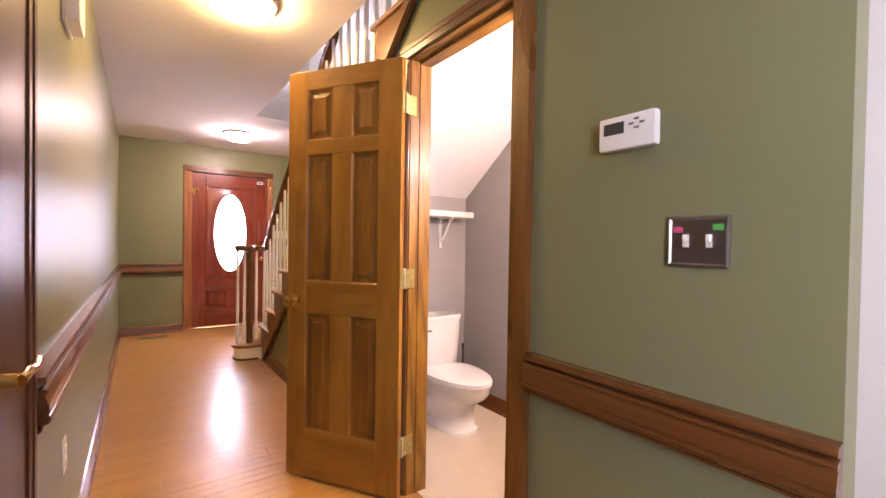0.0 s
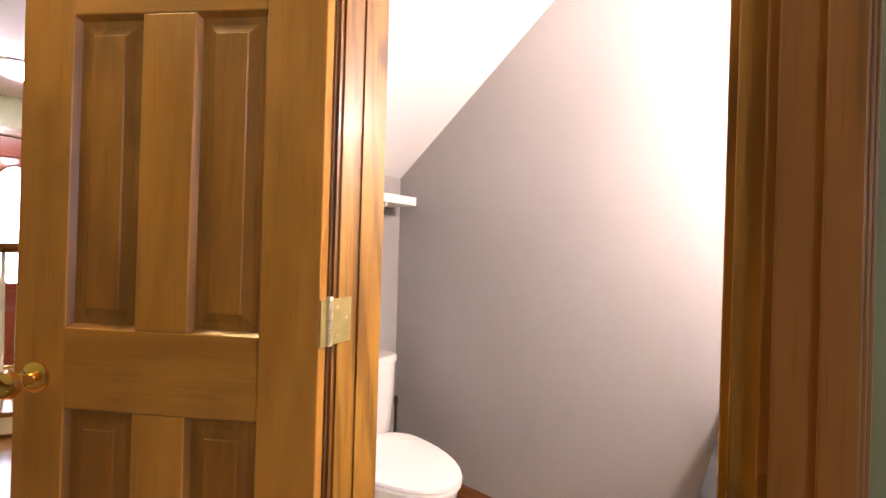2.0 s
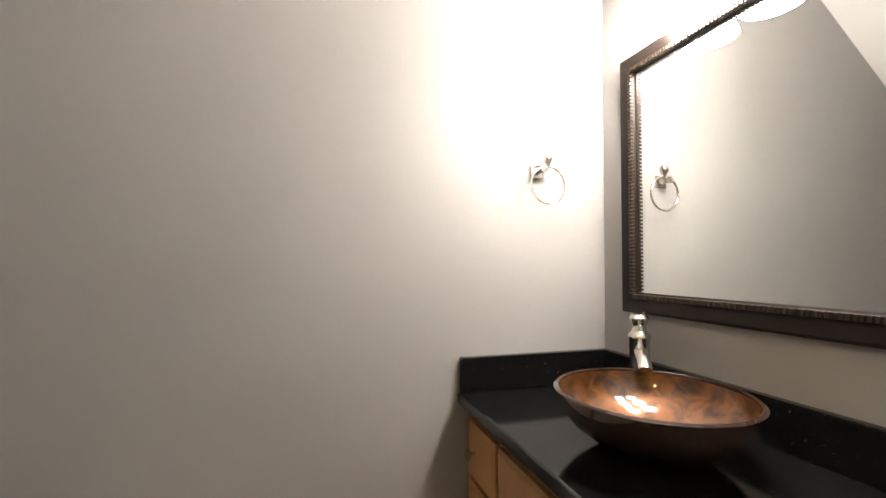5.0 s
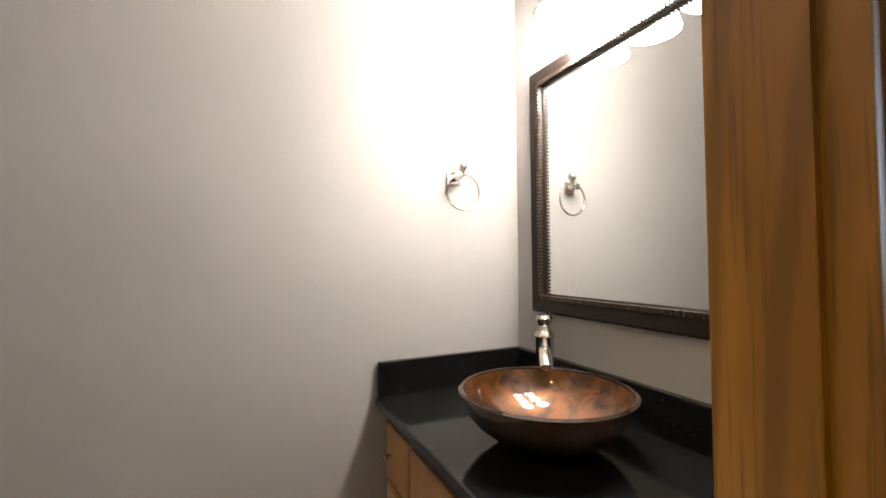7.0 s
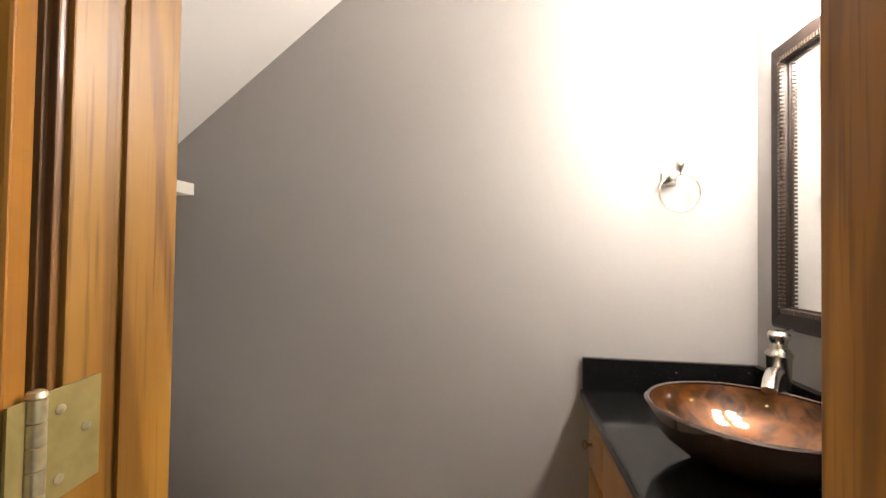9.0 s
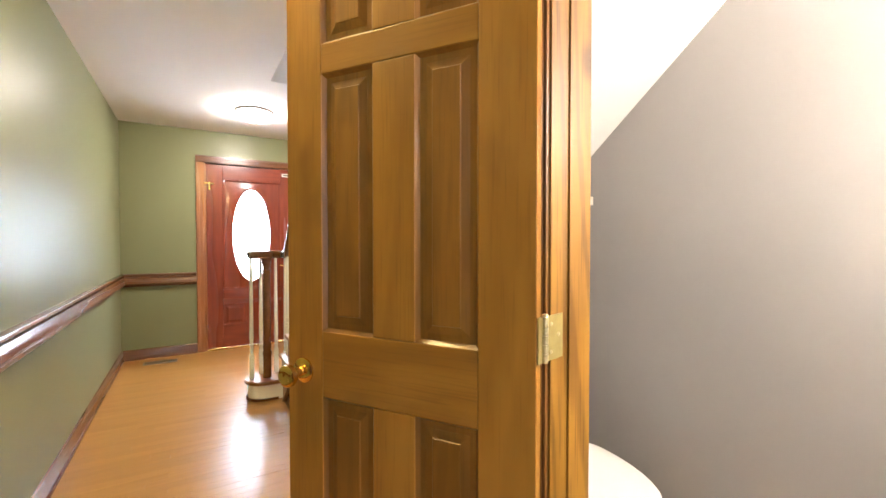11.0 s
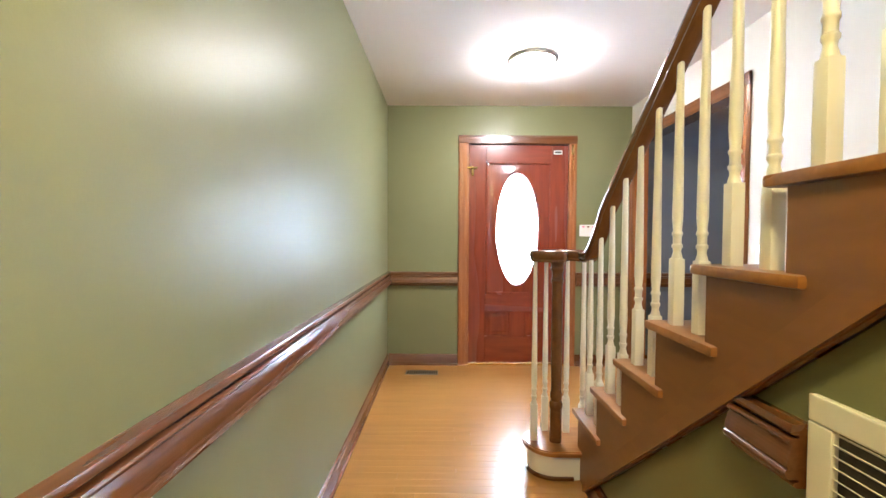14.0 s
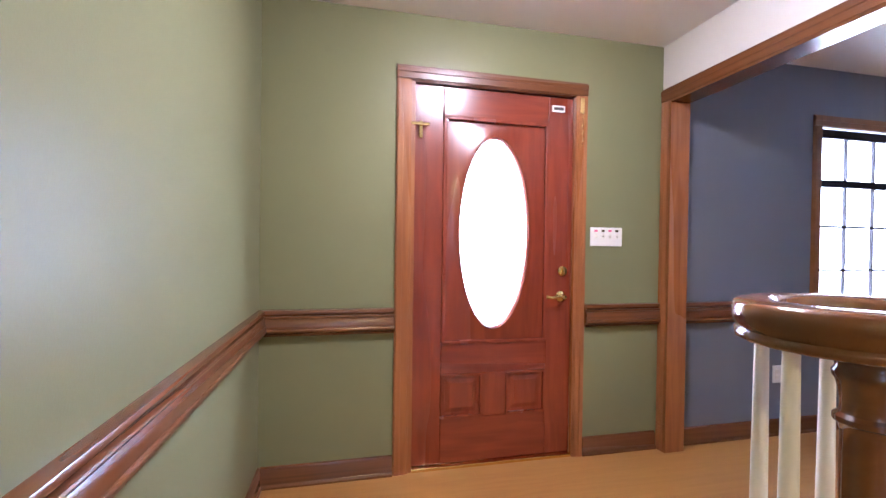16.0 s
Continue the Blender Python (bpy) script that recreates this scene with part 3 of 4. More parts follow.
# open six-panel door; its u axis runs from the hinge to the free edge, the seen face at local y = 0
hx, hy, DW = 1.171, 1.275, 0.642
ang = math.degrees(math.atan2(0.840, -0.543))
DOOR_AT = pose(hx, hy, 0.012, 0, 0, ang) @ Matrix.Diagonal((1, -1, 1, 1))
pdoor = panel_door("panel_door", "golden stained six-panel wooden door, standing wide open", DW, 2.04, 0.035,
                   [(0.120, 0.268), (0.379, 0.530)], [(0.245, 0.83), (0.993, 1.622), (1.695, 1.945)],
                   DOOR_AT, DOORV, DOORX, PANEL)
KX, KY = 1.195, 1.281                       # hinge pins


def plate(bm, a, b, z0, z1, th):
    """A thin upright plate from a to b in plan."""
    d = (Vector(b) - Vector(a)).normalized()
    n = Vector((-d.y, d.x)) * th
    prism(bm, [(a[0], a[1]), (b[0], b[1]), (b[0] + n.x, b[1] + n.y), (a[0] + n.x, a[1] + n.y)], "z", z0, z1)


to_door = DOOR_AT.inverted()
for z in (0.25, 1.036, 1.845):
    bm = B()
    plate(bm, (KX - 0.004, KY - 0.002), (1.262, 1.2945), z - 0.045, z + 0.045, 0.0022)
    plate(bm, (1.173, 1.2725), (KX + 0.003, KY - 0.001), z - 0.045, z + 0.045, 0.0022)
    bm.transform(to_door)
    hinge = part("hinge", bm, HINGEM, pdoor, "aged brass butt hinge", 30)
    bm = B()
    for q in range(5):
        lathe(bm, [(0.0055, z - 0.045 + 0.018 * q), (0.0068, z - 0.0442 + 0.018 * q), (0.0068, z - 0.0280 + 0.018 * q), (0.0055, z - 0.0272 + 0.018 * q)], (KX, KY - 0.004, 0), 12)
    lathe(bm, [(0.004, z + 0.045), (0.0075, z + 0.046), (0.0060, z + 0.050), (0.0, z + 0.052)], (KX, KY - 0.004, 0), 12)
    bm.transform(to_door)
    part("barrel", bm, HINGEP, hinge, "bright worn hinge knuckles", 40)
    bm = B()
    for u, dz in ((0.35, 0.028), (0.75, 0.004), (0.35, -0.028)):
        x, y = KX + u * (1.262 - KX), KY - 0.002 + u * (1.2945 - KY + 0.002)
        lathe(bm, [(0.0042, -0.0006), (0.0042, -0.0012), (0.0, -0.0018)], (x, y, z + dz), 10, "y")
    bm.transform(to_door)
    part("screws", bm, HINGEP, hinge, "", 30)
knob(pdoor, 0.590, 0.89, 0, -1)
knob(pdoor, 0.590, 0.89, 0.035, 1)

# front door with an oval light
FX0, FX1 = 0.767, 1.698
fd = thing("front_door", "red mahogany front door with a bright oval window", "door", "", pose(0, NY + 0.02, 0.02))
OX, OZ, ORX, ORZ = 1.228, 1.272, 0.197, 0.527
PX0, PX1, PZ0, PZ1 = 0.925, 1.545, 0.655, 1.905
bm = B()
N = 72
loops = [[], [], [], []]
for i in range(N):
    a = 2 * math.pi * (i + 0.5) / N
    c, s = math.cos(a), math.sin(a)
    k = min(((PX1 - OX) if c > 0 else (OX - PX0)) / max(abs(c), 1e-6), ((PZ1 - OZ) if s > 0 else (OZ - PZ0)) / max(abs(s), 1e-6))
    loops[0].append((OX + k * c, 0.012, OZ + k * s))
    loops[1].append((OX + (ORX + 0.028) * c, 0.012, OZ + (ORZ + 0.028) * s))
    loops[2].append((OX + (ORX + 0.010) * c, 0.002, OZ + (ORZ + 0.010) * s))
    loops[3].append((OX + ORX * c, 0.018, OZ + ORZ * s))
rings(bm, loops, True, (False, False))
rings(bm, [[(x, 0.042, z) for x, y, z in loops[0]], [(x, 0.042, z) for x, y, z in loops[3]], loops[3]], True, (False, False))
part("oval_field", bm, MAHOG, fd, "", 35)
bm = B()
rings(bm, [[(x, 0.026, z) for x, y, z in loops[3]], [(x, 0.032, z) for x, y, z in loops[3]]])
glass = part("glass", bm, GLASS, fd, "oval glass pane")
glass.visible_shadow = False
H = 2.062
for a, b in ((FX0, PX0), (PX1, FX1)):
    part("stile", box(B(), a, b, 0, 0.044, 0, H, 0.004), MAHOG, fd)
for a, b in ((0, 0.245), (0.490, PZ0), (PZ1, H)):
    part("rail", box(B(), PX0 + 0.0003, PX1 - 0.0003, 0.0004, 0.0436, a, b, 0.004), MAHOGX, fd)
part("mullion", box(B(), 1.165, 1.305, 0.0004, 0.0436, 0.2453, 0.4897, 0.004), MAHOG, fd)
for a, b in ((PX0, 1.165), (1.305, PX1)):
    bm = B()
    box(bm, a - 0.004, b + 0.004, 0.015, 0.03, 0.241, 0.494)
    rings(bm, [[(x, y, z) for x, z in ((a + q, 0.245 + q), (b - q, 0.245 + q), (b - q, 0.490 - q), (a + q, 0.490 - q))] for q, y in ((0.030, 0.0149), (0.055, 0.008))])
    part("panel", bm, MAHOG, fd)
    for p, q, c, e in ((a, b, 0.245, 0.259), (a, b, 0.476, 0.490), (a, a + 0.014, 0.2592, 0.4758), (b - 0.014, b, 0.2592, 0.4758)):
        part("panel_moulding", box(B(), p, q, -0.004, 0.0148, c, e, 0.004), MAHOG, fd)
for a, b, c, e in ((PX0, PX1, PZ0, PZ0 + 0.02), (PX0, PX1, PZ1 - 0.02, PZ1), (PX0, PX0 + 0.02, PZ0, PZ1), (PX1 - 0.02, PX1, PZ0, PZ1)):
    part("panel_moulding", box(B(), a, b, -0.008, 0.011, c, e, 0.005), MAHOG, fd)
knob(fd, 1.633, 0.912, 0, -1, lever=-1)
bm = B()
lathe(bm, [(0.030, 0), (0.030, -0.006), (0.024, -0.012), (0.0, -0.014)], (1.643, 0, 1.058), 20, "y")
box(bm, 1.638, 1.648, -0.028, -0.012, 1.040, 1.076, 0.002)
part("deadbolt", bm, BRASS, fd, "brass thumb-turn deadbolt", 40)
for z in (0.25, 1.08, 1.84):
    bm = B()
    lathe(bm, [(0.008, z - 0.05), (0.008, z + 0.05)], (FX0 - 0.004, -0.006, 0), 10)
    part("hinge", bm, BRASS, fd, "brass hinge barrel", 40)
bm = B()
box(bm, 1.56, 1.64, -0.010, 0.0, 1.975, 2.012, 0.003)
part("door_sign", bm, WPLAST, fd, "small white plate")
part("sign_band", box(B(), 1.57, 1.63, -0.0115, -0.010, 1.985, 2.002), DARK, fd, "dark unreadable line on the plate")
bm = B()
box(bm, FX0 - 0.03, FX0 + 0.075, -0.03, -0.018, 1.835, 1.85, 0.003)
box(bm, FX0 + 0.02, FX0 + 0.04, -0.018, -0.0, 1.77, 1.86, 0.003)
part("swing_latch", bm, BRASS, fd, "brass swing latch")

ff = tagged(new("front_door_frame"), "reddish varnished frame around the front door", "door frame", "", "structure")
part("jamb", box(B(), 0.735, 0.766, NY - 0.004, NY + 0.13, 0, 2.085, 0.002), CASE, ff)
part("jamb", box(B(), 1.699, 1.715, NY - 0.004, NY + 0.13, 0, 2.085, 0.002), CASE, ff)
part("head_jamb", box(B(), 0.735, 1.715, NY - 0.004, NY + 0.13, 2.0855, 2.10, 0.002), TRIMY, ff)
bm = B()
casing_leg(bm, "y", NY, -1, 0.665, 0.745, 0, 2.09, 1)
part("casing", bm, CASE, ff)
bm = B()
casing_leg(bm, "y", NY, -1, 1.703, 1.772, 0, 2.09, -1)
part("casing", bm, CASE, ff)
bm = B()
casing_head(bm, "y", NY, -1, 0.665, 1.772, 2.0905, 2.165)
part("head_casing", bm, TRIMY, ff)
part("stop", box(B(), 0.7665, 0.79, NY + 0.0655, NY + 0.09, 0, 2.085, 0.002), CASE, ff)
part("stop", box(B(), 1.675, 1.6985, NY + 0.0655, NY + 0.09, 0, 2.085, 0.002), CASE, ff)
part("stop", box(B(), 0.791, 1.674, NY + 0.0655, NY + 0.09, 2.05, 2.085, 0.002), CASE, ff)
part("threshold", box(B(), 0.766, 1.699, NY - 0.01, NY + 0.13, 0.0, 0.018, 0.004), BRASS, ff, "worn metal threshold")

# cased opening to the dining room
co = tagged(new("opening_frame"), "brown varnished wood lining of the dining room opening", "door frame", "", "structure")
part("jamb", box(B(), XE - 0.012, XE + 0.122, 5.918, 5.934, 0, 2.085, 0.003), CASE, co)
part("jamb", box(B(), XE - 0.012, XE + 0.122, 4.551, 4.566, 0, 2.085, 0.003), CASE, co)
part("head_jamb", box(B(), XE - 0.012, XE + 0.122, 4.551, 5.934, 2.0855, 2.0995, 0.003), TRIMX, co)
for f, o in ((XE, -1), (XE + 0.11, 1)):
    bm = B()
    casing_leg(bm, "x", f, o, 5.922, 5.995, 0, 2.095, -1)
    part("casing", bm, CASE, co)
    bm = B()
    casing_leg(bm, "x", f, o, 4.472, 4.562, 0, 2.095, 1)
    part("casing", bm, CASE, co)
    bm = B()
    casing_head(bm, "x", f, o, 4.472, 5.995, 2.0955, 2.175)
    part("head_casing", bm, TRIMX, co)

# chair rails and baseboards
RB = 0.733
CHAIR = [(0, 0), (0.024, 0.0), (0.029, 0.003), (0.030, 0.009), (0.027, 0.012), (0.020, 0.0125), (0.020, 0.0165), (0.040, 0.017), (0.046, 0.022), (0.048, 0.030), (0.046, 0.036),
         (0.042, 0.038), (0.042, 0.041), (0.045, 0.042), (0.043, 0.060), (0.037, 0.078), (0.034, 0.083), (0.039, 0.085), (0.041, 0.090), (0.039, 0.095), (0.034, 0.097),
         (0.022, 0.0975), (0.022, 0.1045), (0.034, 0.105), (0.038, 0.109), (0.038, 0.118), (0.035, 0.124), (0.0, 0.126)]
BASE = [(0, 0), (0.024, 0), (0.023, 0.010), (0.015, 0.019), (0.014, 0.022), (0.014, 0.085), (0.008, 0.100), (0, 0.105)]


def run_of(name, prof, z, p0, p1, out, m, label, cat="trim"):
    structure(name, molding(B(), prof, (*p0, z), (*p1, z), (*out, 0)), m, label, cat, 28)


TALL = [(u * 0.9, v * 1.04) for u, v in CHAIR]
for nm, pr, z, lab in (("chair_rail", TALL, 0.756, "brown varnished wood chair rail"), ("baseboard", BASE, 0.0, "brown varnished wood baseboard")):
    run_of(nm + "_west", pr, z, (0, 0.918), (0, NY - 0.0), (1, 0), TRIMX, lab)
    run_of(nm + "_north_a", pr, z, (0.012, NY), (0.664, NY), (0, -1), TRIMY, lab)
    run_of(nm + "_north_b", pr, z, (1.773, NY), (2.262, NY), (0, -1), TRIMY, lab)
    run_of(nm + "_east_a", CHAIR if z else BASE, RB if z else 0.0, (W, SOUTH), (W, D0 - 0.105), (-1, 0), TRIMX, lab)
    run_of(nm + "_dining", pr, z, (2.416, NY), (3.448 if z else 5.5, NY), (0, -1), TRIMY, lab)
run_of("chair_rail_east_b", CHAIR, RB, (W, D1 + 0.076), (W, 2.345), (-1, 0), TRIMX, "brown varnished wood chair rail")
run_of("chair_rail_east_c", CHAIR, RB, (W, 2.848), (W, 3.025), (-1, 0), TRIMX, "brown varnished wood chair rail meeting the stair trim")
run_of("baseboard_east_b", BASE, 0, (W, D1 + 0.076), (W, 4.05), (-1, 0), TRIMX, "brown varnished wood baseboard")
run_of("baseboard_powder_east", BASE, 0.004, (XE - 0.006, 0.72), (XE - 0.006, 2.17), (-1, 0), TRIMX, "brown varnished wood baseboard")
run_of("baseboard_powder_north", BASE, 0.004, (W + WT + 0.006, 2.17), (XE - 0.03, 2.17), (0, -1), TRIMY, "brown varnished wood baseboard")
# ---- ceiling lights ----
def ceiling_light(name, label, x, y, r, glow, rim_mat):
    o = thing(name, label, "ceiling light", "", pose(x, y, CH))
    bm = B()
    lathe(bm, [(r, 0), (r + 0.004, -0.005), (r + 0.002, -0.016), (r - 0.012, -0.023), (r - 0.022, -0.020), (r - 0.022, -0.001)], (0, 0, 0), 32)
    part("rim", bm, rim_mat, o, "dark metal rim", 40)
    bm = B()
    d = r - 0.023
    lathe(bm, [(d, -0.012), (d * 0.985, -0.040), (d * 0.85, -0.068), (d * 0.6, -0.085), (d * 0.3, -0.095), (0, -0.098)], (0, 0, 0), 32)
    part("glass_bowl", bm, glow, o, "glowing frosted glass bowl", 60)


ceiling_light("ceiling_light", "lit frosted glass ceiling light over the hall", 0.63, 1.98, 0.175, LAMPH, PEWTER)
ceiling_light("ceiling_light", "lit frosted glass ceiling light in the foyer", 1.135, 4.97, 0.166, LAMPF, PEWTER)

# ---- powder room things ----
CT = 0.795
VX0, VX1, VY0, VY1 = W + WT + 0.012, XE - 0.012, 0.202, 0.662
van = thing("vanity_cabinet", "honey maple vanity cabinet with drawers beneath the counter", "cabinet")
part("body", box(B(), VX0, VX1, VY0, VY1, 0.09, CT - 0.031, 0.003), CABM, van)
part("toe_kick", box(B(), VX0, VX1, VY0, VY1 - 0.06, 0.004, 0.0895), DARK, van)
part("corner_post", box(B(), VX1 - 0.030, VX1 - 0.001, VY1, VY1 + 0.006, 0.09, CT - 0.031, 0.002), STRING, van)


def front(name, x0, x1, z0, z1, kx=None, kz=None):
    bm = B()
    rings(bm, [[(x0, VY1 + 0.0005, z0), (x1, VY1 + 0.0005, z0), (x1, VY1 + 0.0005, z1), (x0, VY1 + 0.0005, z1)],
               [(x0, VY1 + 0.012, z0), (x1, VY1 + 0.012, z0), (x1, VY1 + 0.012, z1), (x0, VY1 + 0.012, z1)],
               [(x0 + 0.008, VY1 + 0.018, z0 + 0.008), (x1 - 0.008, VY1 + 0.018, z0 + 0.008), (x1 - 0.008, VY1 + 0.018, z1 - 0.008), (x0 + 0.008, VY1 + 0.018, z1 - 0.008)]])
    d = part(name, bm, CABM, van)
    if kx:
        bm = B()
        lathe(bm, [(0.006, 0.018), (0.005, 0.028), (0.013, 0.034), (0.014, 0.040), (0.008, 0.045), (0, 0.046)], (kx, VY1, kz), 14, "y")
        part("handle", bm, NICKEL, d, "small nickel knob", 40)


front("drawer", 2.075, VX1 - 0.034, 0.585, 0.728, 2.19, 0.660)
front("drawer", 2.075, VX1 - 0.034, 0.36, 0.572, 2.19, 0.47)
front("drawer", 2.075, VX1 - 0.034, 0.12, 0.347, 2.19, 0.24)
front("false_front", 1.40, 2.055, 0.585, 0.728)
front("door", 1.40, 1.72, 0.12, 0.572, 1.69, 0.5)
front("door", 1.735, 2.055, 0.12, 0.572, 1.765, 0.5)

ctr = thing("countertop", "glossy black granite countertop with low backsplashes", "countertop")
part("slab", box(B(), W + WT + 0.007, XE - 0.007, 0.201, 0.700, CT - 0.030, CT, 0.007), BLACK, ctr)
part("backsplash", box(B(), W + WT + 0.007, XE - 0.007, 0.2005, 0.221, CT + 0.0005, CT + 0.098, 0.003), BLACK, ctr)
part("side_splash", box(B(), XE - 0.028, XE - 0.007, 0.2215, 0.694, CT + 0.0005, CT + 0.098, 0.003), BLACK, ctr)

BX, BY, BR, BZ = 1.815, 0.463, 0.182, 0.908
sink = thing("vessel_sink", "copper brown glass vessel sink standing on the counter", "sink", "", pose(BX, BY, CT))
hh = BZ - CT
outer = [(0.048, 0.001), (0.066, 0.004), (0.111, 0.022), (0.150, 0.051), (0.175, 0.082), (BR, hh - 0.004)]
inner = [(BR - 0.009, hh - 0.002), (0.168, 0.082), (0.142, 0.054), (0.104, 0.028), (0.055, 0.015), (0.022, 0.012)]
bm = B()
lathe(bm, outer, (0, 0, 0), 48, caps=(True, False))
part("bowl_shell", bm, DARKRIM, sink, "dark brown outer glass", 60)
bm = B()
lathe(bm, inner, (0, 0, 0), 48, caps=(False, True))
part("bowl_inside", bm, COPPER, sink, "mottled copper inside", 60)
bm = B()
lathe(bm, [(BR, hh - 0.004), (BR + 0.001, hh), (BR - 0.004, hh + 0.004), (BR - 0.009, hh + 0.002), (BR - 0.009, hh - 0.002)], (0, 0, 0), 48, caps=(False, False))
part("rim", bm, DARKRIM, sink, "dark rounded rim", 60)
bm = B()
lathe(bm, [(0.021, 0.0125), (0.021, 0.016), (0.015, 0.018), (0.0, 0.016)], (0, 0, 0), 20)
part("drain", bm, NICKEL, sink, "nickel drain ring", 40)

fau = thing("faucet", "brushed nickel vessel faucet with a lever top", "faucet", "", pose(2.043, 0.281, CT) @ Matrix.Diagonal((1.12, 1.12, 1.12, 1)))
bm = B()
lathe(bm, [(0.028, 0.0005), (0.028, 0.006), (0.023, 0.010), (0.022, 0.055), (0.025, 0.060), (0.0245, 0.066), (0.021, 0.070), (0.0225, 0.150), (0.025, 0.154), (0.025, 0.160), (0.018, 0.170)], (0, 0, 0), 24)
part("column", bm, NICKEL, fau, "", 40)
bm = B()
lathe(bm, [(0.016, 0.170), (0.014, 0.182), (0.019, 0.190), (0.021, 0.200), (0.016, 0.208), (0.0, 0.211)], (0, 0, 0), 24)
sweep(bm, [(0, 0, 0.200), (0.010, -0.02, 0.206), (0.016, -0.034, 0.208)], [(0.006 * math.cos(a), 0.004 * math.sin(a)) for a in [k * math.pi / 4 for k in range(8)]])
part("lever", bm, NICKEL, fau, "", 40)
bm = B()
sweep(bm, [(-0.012, 0.010, 0.125), (-0.04, 0.032, 0.130), (-0.075, 0.058, 0.122), (-0.095, 0.072, 0.106)], [(0.014 * math.cos(a), 0.010 * math.sin(a)) for a in [k * math.pi / 5 for k in range(10)]])
part("spout", bm, NICKEL, fau, "", 50)

# framed mirror
MX0, MX1, MZ0, MZ1, MY = 1.42, 2.176, 1.021, 1.768, 0.2005
mir = thing("framed_mirror", "wall mirror in a wide dark beaded frame", "mirror")
part("mirror_glass", box(B(), MX0 + 0.05, MX1 - 0.05, MY, MY + 0.010, MZ0 + 0.05, MZ1 - 0.05), MIRROR, mir, "clear silvered glass")
fp = [(0.0, 0.0), (0.0, 0.018), (0.008, 0.026), (0.030, 0.024), (0.040, 0.020), (0.044, 0.026), (0.050, 0.024), (0.054, 0.014), (0.058, 0.012), (0.058, 0.0)]


def mframe(a, b, inward):
    loops = []
    for p, d in ((a, 1), (b, -1)):
        along = (Vector(b) - Vector(a)).normalized()
        loops.append([tuple(Vector(p) + Vector(inward) * u + along * (u * d) + Vector((0, v, 0))) for u, v in fp])
    return rings(B(), loops)


cs = [(MX0, MY, MZ0), (MX1, MY, MZ0), (MX1, MY, MZ1), (MX0, MY, MZ1)]
for i, inw in enumerate(((0, 0, 1), (-1, 0, 0), (0, 0, -1), (1, 0, 0))):
    part("frame_side", mframe(cs[i], cs[(i + 1) % 4], inw), EBONY, mir, "", 30)
bm = B()
n = 66
for i in range(n):
    x = MX0 + 0.05 + (MX1 - MX0 - 0.10) * (i + 0.5) / n
    for z in (MZ0 + 0.047, MZ1 - 0.047):
        box(bm, x - 0.0032, x + 0.0032, MY + 0.018, MY + 0.0305, z - 0.0055, z + 0.0055)
n = 62
for i in range(n):
    z = MZ0 + 0.05 + (MZ1 - MZ0 - 0.10) * (i + 0.5) / n
    for x in (MX0 + 0.047, MX1 - 0.047):
        box(bm, x - 0.0055, x + 0.0055, MY + 0.018, MY + 0.0305, z - 0.0032, z + 0.0032)
part("beading", bm, BEAD, mir, "rope of small bronze beads")

# vanity light bar
vl = thing("vanity_light", "lit vanity light bar with three frosted shades", "wall light")
LX, LZ = (1.965, 1.81, 1.655), 1.892
part("backplate", box(B(), 1.74, 1.86, 0.2005, 0.220, LZ - 0.06, LZ + 0.06, 0.006), NICKEL, vl)
bm = B()
lathe(bm, [(0.011, 1.56), (0.011, 2.03), (0.016, 2.034), (0.016, 2.046), (0.006, 2.052), (0.010, 2.062), (0.0, 2.068)], (0, 0.285, LZ), 14, "x")
box(bm, 1.79, 1.81, 0.22, 0.285, LZ - 0.008, LZ + 0.008)
part("bar", bm, NICKEL, vl, "", 40)
for x in LX:
    bm = B()
    lathe(bm, [(0.011, LZ + 0.002), (0.018, LZ - 0.01), (0.018, LZ - 0.04)], (x, 0.305, 0), 14)
    s = part("socket", bm, NICKEL, vl, "", 40)
    bm = B()
    lathe(bm, [(0.020, LZ - 0.028), (0.036, LZ - 0.045), (0.048, LZ - 0.080), (0.058, LZ - 0.118), (0.066, LZ - 0.143), (0.052, LZ - 0.136), (0.0, LZ - 0.125)], (x, 0.305, 0), 24)
    part("shade", bm, LAMPV, vl, "glowing frosted glass shade", 60)

# towel ring on the east wall
tr = thing("towel_ring", "brushed nickel towel ring on the wall", "towel ring")
TY, TZ, TX = 0.447, 1.440, XE - 0.0065
part("plate", box(B(), TX - 0.008, TX, TY - 0.022, TY + 0.022, TZ - 0.022, TZ + 0.022, 0.004), NICKEL, tr)
bm = B()
lathe(bm, [(0.012, -0.008), (0.009, -0.02), (0.009, -0.036), (0.012, -0.040), (0.011, -0.048), (0.0, -0.05)], (TX, TY, TZ), 14, "x")
lathe(bm, [(0.006, 0), (0.0065, 0.014), (0.012, 0.022), (0.015, 0.033), (0.011, 0.043), (0.0, 0.048)], (TX - 0.038, TY - 0.018, TZ + 0.002), 14)
part("post", bm, NICKEL, tr, "", 40)
bm = B()
cen = (TX - 0.038, TY - 0.018, TZ - 0.046)
rings(bm, [[(cen[0] + 0.0035 * math.sin(b), cen[1] + (0.056 + 0.0035 * math.cos(b)) * math.cos(a), cen[2] + (0.056 + 0.0035 * math.cos(b)) * math.sin(a))
            for b in [k * math.pi / 4 for k in range(8)]] for a in [2 * math.pi * i / 40 for i in range(41)]], True, (False, False))
part("ring", bm, NICKEL, tr, "", 60)

